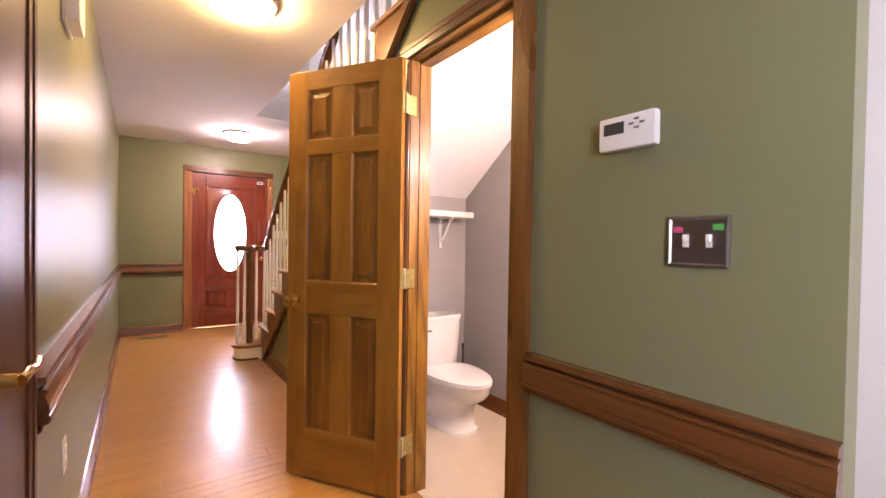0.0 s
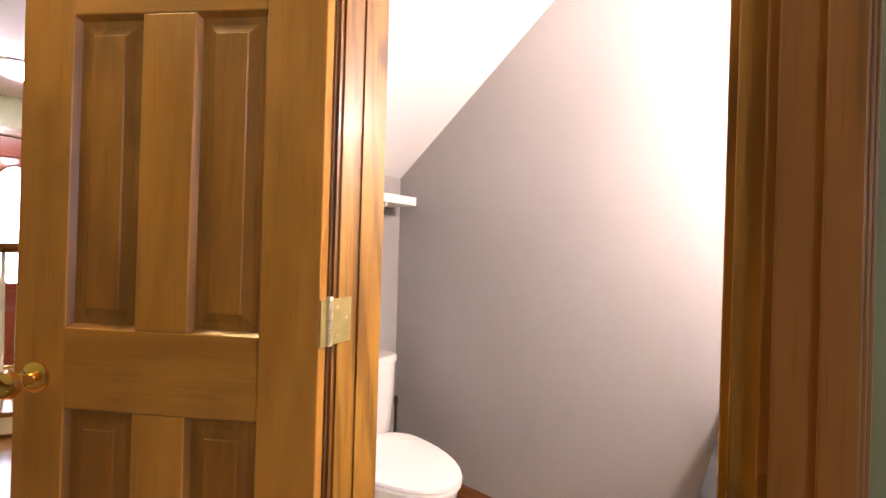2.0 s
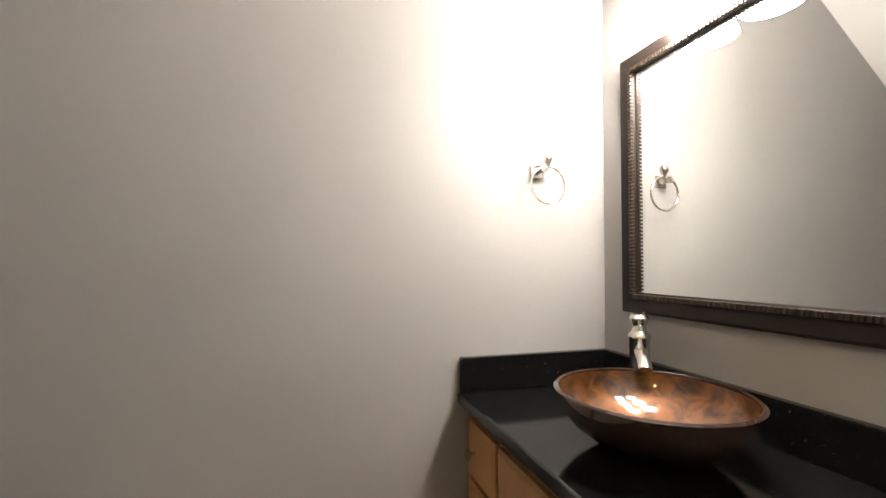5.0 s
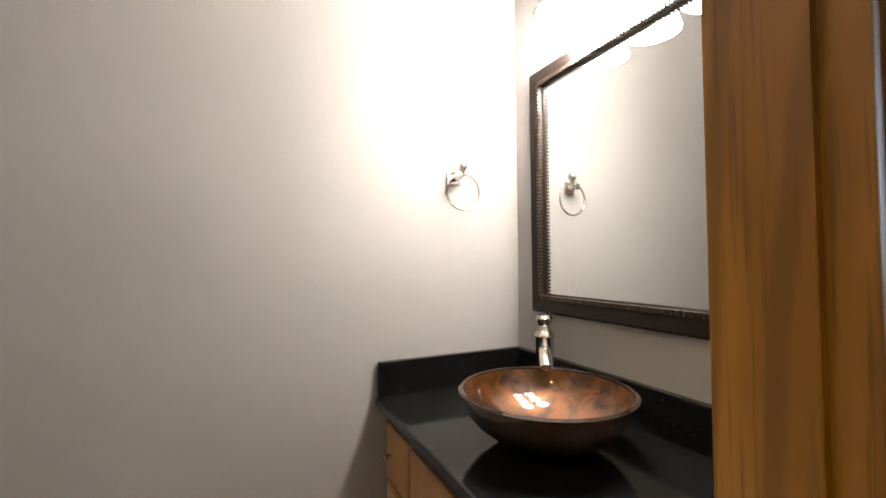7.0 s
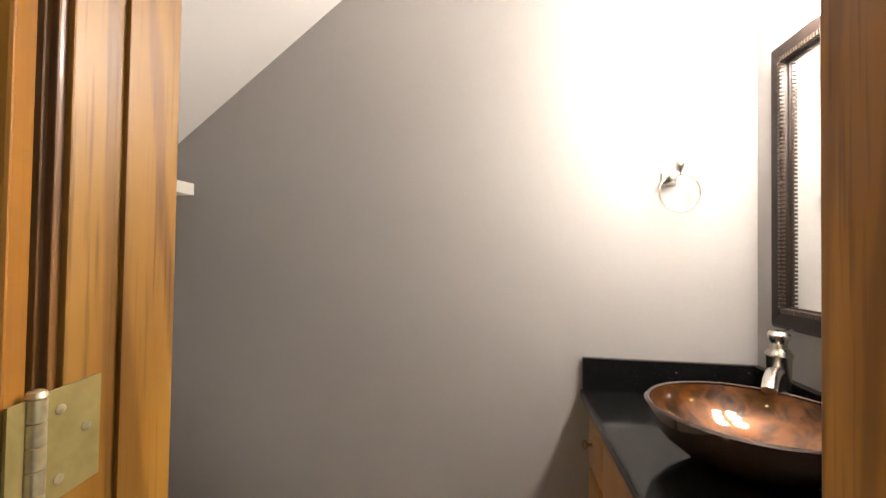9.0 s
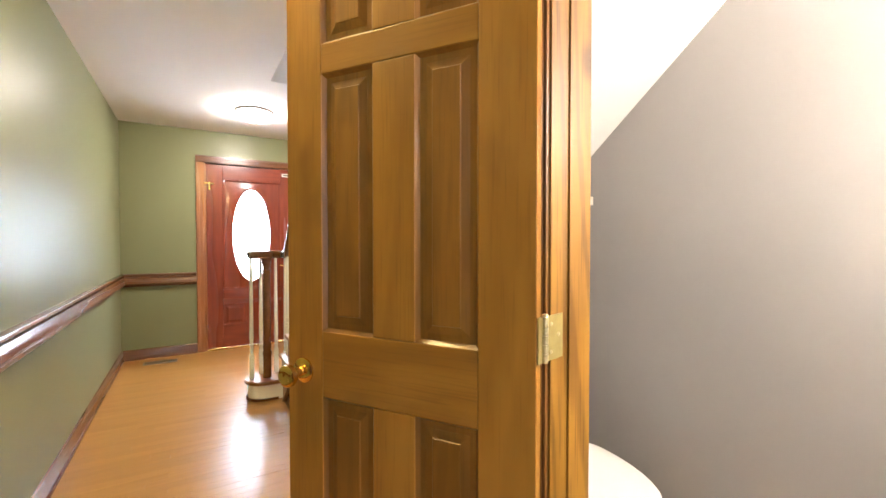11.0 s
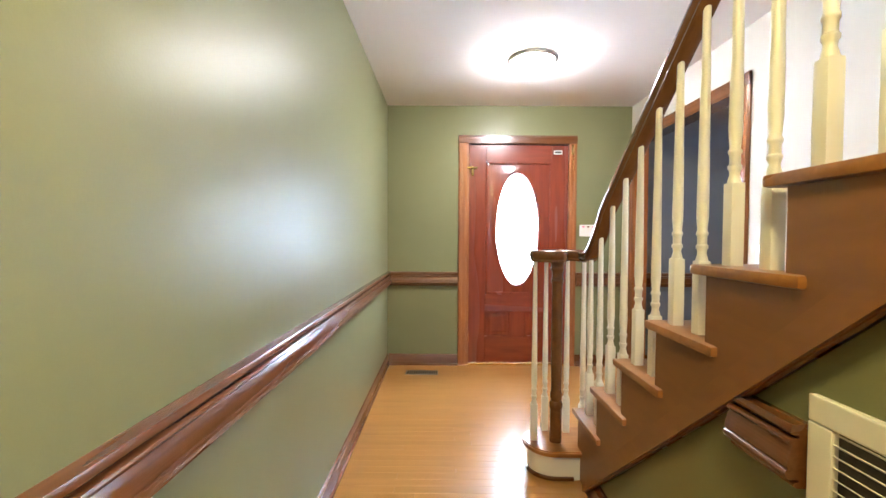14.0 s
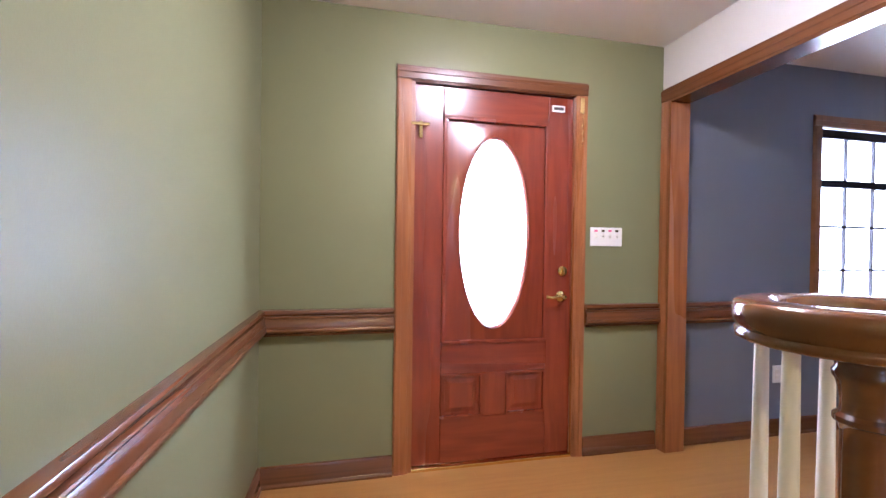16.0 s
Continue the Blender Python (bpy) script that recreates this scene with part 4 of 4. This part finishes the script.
# toilet
TCX, TBACK = 1.888, 2.155
toi = thing("toilet", "white porcelain toilet with its lid closed", "toilet", "", pose(TCX, TBACK, 0.004) @ Matrix.Diagonal((1, 1, 0.915, 1)))
bm = B()
rings(bm, [egg(0, -0.33, z, rx, a, b, 32, p) for z, rx, a, b, p in (
    (0.0, 0.122, 0.215, 0.27, 3.2), (0.022, 0.122, 0.215, 0.27, 3.2), (0.034, 0.112, 0.200, 0.26, 3), (0.12, 0.104, 0.190, 0.24, 2.8), (0.185, 0.110, 0.205, 0.22, 2.5),
    (0.225, 0.135, 0.255, 0.20, 2.2), (0.262, 0.162, 0.310, 0.20, 2.1), (0.30, 0.178, 0.340, 0.20, 2), (0.355, 0.184, 0.350, 0.20, 2))])
part("bowl", bm, PORC, toi, "", 50)
bm = B()
rings(bm, [egg(0, -0.33, z, rx, a, b, 32, 2.0) for z, rx, a, b in ((0.3555, 0.180, 0.350, 0.17), (0.36, 0.188, 0.360, 0.17), (0.372, 0.188, 0.360, 0.17), (0.375, 0.185, 0.357, 0.17))])
part("seat", bm, PORC, toi, "", 50)
bm = B()
rings(bm, [egg(0, -0.33, z, rx, a, b, 32, 2.0) for z, rx, a, b in ((0.3775, 0.184, 0.356, 0.165), (0.381, 0.189, 0.362, 0.17), (0.391, 0.186, 0.357, 0.168), (0.398, 0.16, 0.32, 0.15), (0.400, 0.10, 0.21, 0.10))])
part("lid", bm, PORC, toi, "", 50)
bm = B()
rings(bm, [egg(0, -0.10, z, rx, ry, ry, 32, 6) for z, rx, ry in ((0.3562, 0.17, 0.075), (0.38, 0.19, 0.088), (0.60, 0.205, 0.094), (0.718, 0.208, 0.095))])
part("tank", bm, PORC, toi, "", 50)
bm = B()
rings(bm, [egg(0, -0.10, z, rx, ry, ry, 32, 6) for z, rx, ry in ((0.719, 0.212, 0.098), (0.725, 0.217, 0.099), (0.748, 0.217, 0.099), (0.756, 0.210, 0.096))])
part("tank_lid", bm, PORC, toi, "", 50)
bm = B()
lathe(bm, [(0.012, 0), (0.012, -0.012), (0, -0.014)], (-0.14, -0.196, 0.66), 12, "y")
box(bm, -0.145, -0.075, -0.214, -0.206, 0.652, 0.664, 0.002)
part("flush_lever", bm, NICKEL, toi, "", 40)
bm = B()
rings(bm, [egg(sx, -0.22, z, rx, 0.13, 0.12, 20, 2.4) for sx, z, rx in ((-0.075, 0.03, 0.030), (-0.085, 0.08, 0.042), (-0.085, 0.15, 0.040), (-0.07, 0.21, 0.025))])
part("trapway", bm, PORC, toi, "", 60)
for sx in (-1, 1):
    bm = B()
    lathe(bm, [(0.014, 0.022), (0.014, 0.034), (0.009, 0.042), (0.0, 0.044)], (sx * 0.098, -0.37, 0), 12)
    part("bolt_cap", bm, PORC, toi, "", 40)
brush = thing("toilet_brush", "black toilet brush holder beside the toilet", "toilet brush", "", pose(2.20, 2.08, 0.004))
bm = B()
lathe(bm, [(0.045, 0), (0.048, 0.01), (0.040, 0.12), (0.036, 0.16), (0.010, 0.165)], (0, 0, 0), 18)
part("holder", bm, DARK, brush, "", 40)
bm = B()
lathe(bm, [(0.008, 0.165), (0.008, 0.40), (0.012, 0.41), (0.010, 0.44), (0.0, 0.445)], (0, 0, 0), 12)
part("handle", bm, DARK, brush, "", 40)

shelf = thing("wall_shelf", "grey-white painted wall shelf on brackets above the toilet", "shelf")
part("board", box(B(), W + WT + 0.012, 2.209, 1.99, 2.1695, 1.393, 1.433, 0.002), IVORY, shelf)
for x in (2.03, 1.55):
    bm = B()
    box(bm, x - 0.012, x + 0.012, 2.1575, 2.1695, 1.168, 1.3935, 0.003)
    box(bm, x - 0.012, x + 0.012, 2.01, 2.157, 1.38, 1.3935, 0.003)
    sweep(bm, [(x, 2.157, 1.216), (x, 2.125, 1.236), (x, 2.095, 1.286), (x, 2.045, 1.366), (x, 2.025, 1.38)], [(0.008 * math.cos(a), 0.008 * math.sin(a)) for a in [k * math.pi / 4 for k in range(8)]])
    part("bracket", bm, IVORY, shelf, "", 40)

# ---- hall wall things ----
th = thing("thermostat", "white plastic wall thermostat with a grey display", "thermostat")
part("case", box(B(), W - 0.030, W - 0.0005, 0.132, 0.284, 1.455, 1.542, 0.008), WPLAST, th, "", 30)
part("display", box(B(), W - 0.0315, W - 0.0300, 0.212, 0.268, 1.495, 1.525), SCREEN, th, "dark grey display")
bm = B()
for y, z in ((0.178, 1.525), (0.192, 1.514), (0.164, 1.514), (0.178, 1.503)):
    box(bm, W - 0.0335, W - 0.0300, y - 0.006, y + 0.006, z - 0.0025, z + 0.0025, 0.0008)
part("buttons", bm, PEWTER, th, "small grey buttons")

sw = thing("light_switch", "two-gang pewter switch plate with white toggles", "light switch")
bm = B()
rings(bm, [[(W - d, -0.024 + q, 1.16 + q), (W - d, 0.108 - q, 1.16 + q), (W - d, 0.108 - q, 1.278 - q), (W - d, -0.024 + q, 1.278 - q)] for d, q in ((0.0005, 0), (0.008, 0.001), (0.010, 0.006), (0.006, 0.010))])
part("plate", bm, PEWTER, sw)
for y in (0.017, 0.066):
    bm = B()
    box(bm, W - 0.009, W - 0.0062, y - 0.006, y + 0.006, 1.206, 1.236)
    box(bm, W - 0.018, W - 0.006, y - 0.004, y + 0.004, 1.218, 1.234, 0.002)
    part("toggle", bm, WPLAST, sw, "white toggle")
part("sticker", box(B(), W - 0.0072, W - 0.0062, 0.073, 0.094, 1.240, 1.253), PINK, sw, "pink marking tape")
part("sticker", box(B(), W - 0.0072, W - 0.0062, -0.012, 0.010, 1.244, 1.258), LEAF, sw, "green marking tape")

fs = thing("light_switch", "white four-gang switch plate beside the front door", "light switch")
part("plate", box(B(), 1.806, 2.014, NY - 0.007, NY - 0.0005, 1.226, 1.336, 0.003), WPLAST, fs)
for i in range(4):
    x = 1.841 + 0.046 * i
    bm = B()
    box(bm, x - 0.005, x + 0.005, NY - 0.009, NY - 0.0071, 1.272, 1.300)
    box(bm, x - 0.004, x + 0.004, NY - 0.020, NY - 0.007, 1.277, 1.291, 0.002)
    part("toggle", bm, IVORY, fs)
    part("sticker", box(B(), x - 0.010, x + 0.010, NY - 0.0078, NY - 0.0071, 1.310, 1.322), (PINK if i % 2 == 0 else BRASS), fs, "small coloured label")


ss = thing("light_switch", "grey metal switch plate on the stairwell wall", "light switch")
part("plate", box(B(), XE - 0.007, XE - 0.0005, 4.33, 4.40, 1.06, 1.18, 0.003), PEWTER, ss)
part("toggle", box(B(), XE - 0.018, XE - 0.0072, 4.36, 4.37, 1.11, 1.13, 0.002), WPLAST, ss)


def outlet(x0, axis, out, u, z):
    o = thing("outlet", "white plastic duplex wall outlet", "outlet", "wall outlets")
    def bx(a, b, c, d, e, f, bv=0.0):
        lo, hi = sorted((x0 + out * e, x0 + out * f))
        return box(B(), lo, hi, a, b, c, d, bv) if axis == "x" else box(B(), a, b, lo, hi, c, d, bv)
    part("plate", bx(u - 0.035, u + 0.035, z - 0.057, z + 0.057, 0.0005, 0.006, 0.002), WPLAST, o)
    for dz in (-0.02, 0.02):
        part("socket", bx(u - 0.016, u + 0.016, z + dz - 0.014, z + dz + 0.014, 0.0062, 0.009, 0.003), IVORY, o)


outlet(0.0, "x", 1, 1.49, 0.47)
outlet(NY, "y", -1, 3.19, 0.40)

# return air grille
gr = thing("air_grille", "white metal return air grille on the stair wall", "grille")
GY0, GY1, GZ0, GZ1 = 2.355, 2.838, 0.22, 0.924
gx = W - 0.0005
for a, b, c, e in ((GY0, GY1, GZ1 - 0.05, GZ1), (GY0, GY1, GZ0, GZ0 + 0.05), (GY0, GY0 + 0.05, GZ0 + 0.0502, GZ1 - 0.0502), (GY1 - 0.05, GY1, GZ0 + 0.0502, GZ1 - 0.0502)):
    part("frame_bar", box(B(), gx - 0.016, gx, a, b, c, e, 0.004), IVORY, gr)
part("divider", box(B(), gx - 0.014, gx - 0.001, (GY0 + GY1) / 2 - 0.008, (GY0 + GY1) / 2 + 0.008, GZ0 + 0.05, GZ1 - 0.05, 0.001), IVORY, gr)
# no duct depth: the shade between louvres comes from this dark sheet
part("backing", box(B(), gx - 0.0022, gx - 0.0002, GY0 + 0.04, GY1 - 0.04, GZ0 + 0.04, GZ1 - 0.04), DARK, gr, "dark sheet standing in for the shade behind the louvres")
ns = 30
slat = None
for i in range(ns):
    z = GZ0 + 0.056 + (GZ1 - GZ0 - 0.112) * i / (ns - 1)
    if slat is None:
        bm = B()
        prism(bm, [(gx - 0.0025, -0.004), (gx - 0.0035, -0.0052), (gx - 0.0135, 0.0022), (gx - 0.0125, 0.0034)], "y", GY0 + 0.05, GY1 - 0.05)
        slat = part("slat", bm, IVORY, gr)
        slat.location.z = z
    else:
        s = slat.copy()
        scene.collection.objects.link(s)
        s.parent = gr
        s.location.z = z

# floor register
vent = thing("floor_vent", "brown slotted floor register by the front wall", "vent")
part("frame", box(B(), 0.195, 0.485, 5.70, 5.82, 0.0005, 0.006, 0.002), PEWTER, vent)
# slots aren't cut: thin dark bars on the plate stand for their shade
for i in range(14):
    x = 0.212 + 0.0195 * i
    part("slot", box(B(), x, x + 0.012, 5.715, 5.805, 0.0062, 0.0068), DARK, vent)

# chime box high on the west wall
ch = thing("door_chime", "white plastic door chime box high on the wall", "door chime", "", pose(0, 1.53, 2.02))
part("case", box(B(), 0.0005, 0.045, -0.08, 0.08, -0.10, 0.10, 0.010), WPLAST, ch, "", 30)
part("backplate", box(B(), 0.0003, 0.010, -0.09, 0.09, -0.11, 0.11, 0.003), IVORY, ch)

# door on the west wall
wd = tagged(new("door_west"), "dark brown closed side door in the hall", "door", "", "structure")
part("leaf", box(B(), 0.0005, 0.012, 0.14, 0.839, 0.01, 2.04, 0.002), SIDEM, wd)
bm = B()
casing_leg(bm, "x", 0.0, 1, 0.842, 0.915, 0, 2.05, -1)
part("casing", bm, SIDEM, wd)
bm = B()
casing_leg(bm, "x", 0.0, 1, 0.062, 0.137, 0, 2.05, 1)
part("casing", bm, SIDEM, wd)
bm = B()
casing_head(bm, "x", 0.0, 1, 0.062, 0.915, 2.0505, 2.12)
part("head_casing", bm, SIDEM, wd)

bm = B()
lathe(bm, [(0.030, 0.0125), (0.030, 0.017), (0.022, 0.022), (0.011, 0.026), (0.011, 0.055)], (0, 0.52, 0.985), 20, "x")
part("rose", bm, BRASS, wd, "polished brass rose", 40)
bm = B()
sweep(bm, [(0.06, 0.51, 0.985), (0.063, 0.55, 0.99), (0.063, 0.59, 0.983), (0.06, 0.635, 0.987)], [(0.007 * math.cos(q), 0.010 * math.sin(q)) for q in [k * math.pi / 4 for k in range(8)]])
part("lever", bm, BRASS, wd, "polished brass lever handle", 50)

# door chain hanging on the front door casing
dc = thing("door_chain", "brass security chain hanging on the door casing", "door chain")
part("plate", box(B(), 1.716, 1.742, NY - 0.028, NY - 0.0215, 1.985, 2.075, 0.002), BRASS, dc)
for i in range(9):
    bm = B()
    cz = 1.972 - 0.020 * i
    wv = 0.004 * math.sin(i * 1.3)
    flat = i % 2
    rings(bm, [[(1.729 + wv + (0.0015 * math.sin(q) if flat else (0.006 + 0.0015 * math.cos(q)) * math.cos(p)),
                 NY - 0.030 + ((0.006 + 0.0015 * math.cos(q)) * math.cos(p) if flat else 0.0015 * math.sin(q)),
                 cz + (0.012 + 0.0015 * math.cos(q)) * math.sin(p)) for q in [k * math.pi / 3 for k in range(6)]] for p in [2 * math.pi * k / 12 for k in range(13)]], True, (False, False))
    part("link", bm, BRASS, dc, "", 60)

# ---- dining room window ----
wi = tagged(new("window_1"), "white-bright window with dark muntins and brown casing", "window", "", "structure")
for a, b in ((3.45, 3.52), (4.65, 4.72)):
    bm = B()
    casing_leg(bm, "y", NY, -1, a, b, 0.74, 2.05, 1 if a < 4 else -1)
    part("casing", bm, STRING, wi)
bm = B()
casing_head(bm, "y", NY, -1, 3.45, 4.72, 2.0505, 2.125)
part("head_casing", bm, STRING, wi)
part("sill", box(B(), 3.435, 4.735, NY - 0.05, NY + 0.10, 0.705, 0.74, 0.004), STRING, wi)
for a, b, c, e in ((3.52, 3.55, 0.75, 2.05), (4.62, 4.65, 0.75, 2.05), (3.5505, 4.6195, 1.99, 2.05), (3.5505, 4.6195, 0.75, 0.80), (3.5505, 4.6195, 1.655, 1.705)):
    part("sash", box(B(), a, b, NY + 0.03, NY + 0.065, c, e, 0.003), EBONY, wi)
for z in (1.383, 1.083):
    part("muntin", box(B(), 3.5505, 4.6195, NY + 0.035, NY + 0.058, z - 0.008, z + 0.008), EBONY, wi)
for x in (3.81, 4.067, 4.324, 4.581):
    part("muntin", box(B(), x - 0.006, x + 0.006, NY + 0.036, NY + 0.057, 1.7055, 1.9895), EBONY, wi)
    part("muntin", box(B(), x - 0.006, x + 0.006, NY + 0.036, NY + 0.057, 0.801, 1.6545), EBONY, wi)
pane = part("pane", box(B(), 3.5505, 4.6195, NY + 0.059, NY + 0.063, 0.80, 1.99), GLASS, wi)
pane.visible_shadow = False

# sash of the added upstairs opening, unseen, there only for its daylight
uw = tagged(new("stair_light_opening"), "added unseen opening that lets daylight into the stairwell", "window", "", "structure")
for a, b, q, e in ((0.0, 0.04, 3.3, 4.7), (1.06, 1.1, 3.3, 4.7), (0.0405, 1.0595, 3.3, 3.34), (0.0405, 1.0595, 4.66, 4.7), (0.0405, 1.0595, 3.98, 4.02)):
    part("sash", box(B(), a, b, NY + 0.03, NY + 0.07, q, e, 0.003), IVORY, uw)

# unseen glowing panel added on the side wall to brighten the hall's start
kw = tagged(new("side_light_panel"), "added unseen glowing panel on the side wall, for kitchen daylight", "window", "", "structure")
part("frame", box(B(), 0.001, 0.030, -2.35, -1.15, 0.95, 2.15, 0.004), IVORY, kw)
part("pane", box(B(), 0.031, 0.035, -2.30, -1.20, 1.0, 2.10), DAYK, kw, "added glowing face of the panel")

# ---- oak floor boards ----
fl = tagged(new("floor"), "glossy golden oak strip floor", "floor", "", "structure")
rnd = random.Random(5)
meshes = {}


def board(x0, x1, y, wd, parent):
    key = round(x1 - x0, 1)
    if key not in meshes:
        bm = B()
        box(bm, 0, key - 0.0004, 0, wd - 0.0004, -0.014, 0.0)
        for v in bm.verts:
            if v.co.z > -0.001:
                v.co.x += 0.0003 if v.co.x < key / 2 else -0.0003
                v.co.y += 0.0003 if v.co.y < wd / 2 else -0.0003
        ob = finish("plank", bm, FLOOR, parent)
        meshes[key] = ob.data
    else:
        ob = new("plank", meshes[key])
        ob.parent = parent
    ob.location = (x0, y, rnd.uniform(-0.0003, 0.0))
    return ob


BWD = 0.0572
rows_n = int((NY + 0.1) / BWD)
big = B()
for r in range(-56, rows_n):
    y = r * BWD
    right = XE + 0.1 if y < SOUTH else W + 0.03 if y < 2.5 else 5.5
    near = 0.4 < y < 5.2
    x = -round(rnd.uniform(0.0, 0.7), 1)
    while x < right:
        x1 = round(x + rnd.uniform(0.5, 1.3), 1)
        a, b = max(x, 0.0), min(x1, right)
        if near and b <= 1.3 and b - a > 0.15:
            board(a, b, y, BWD, fl)
        elif b - a > 0.005:
            box(big, a, b - 0.0004, y, y + BWD - 0.0004, -0.014, -0.0002)
        x = x1
st = part("planks_far", big, FLOOR, fl, "further oak strips")
tagged(st, kind="stuff")
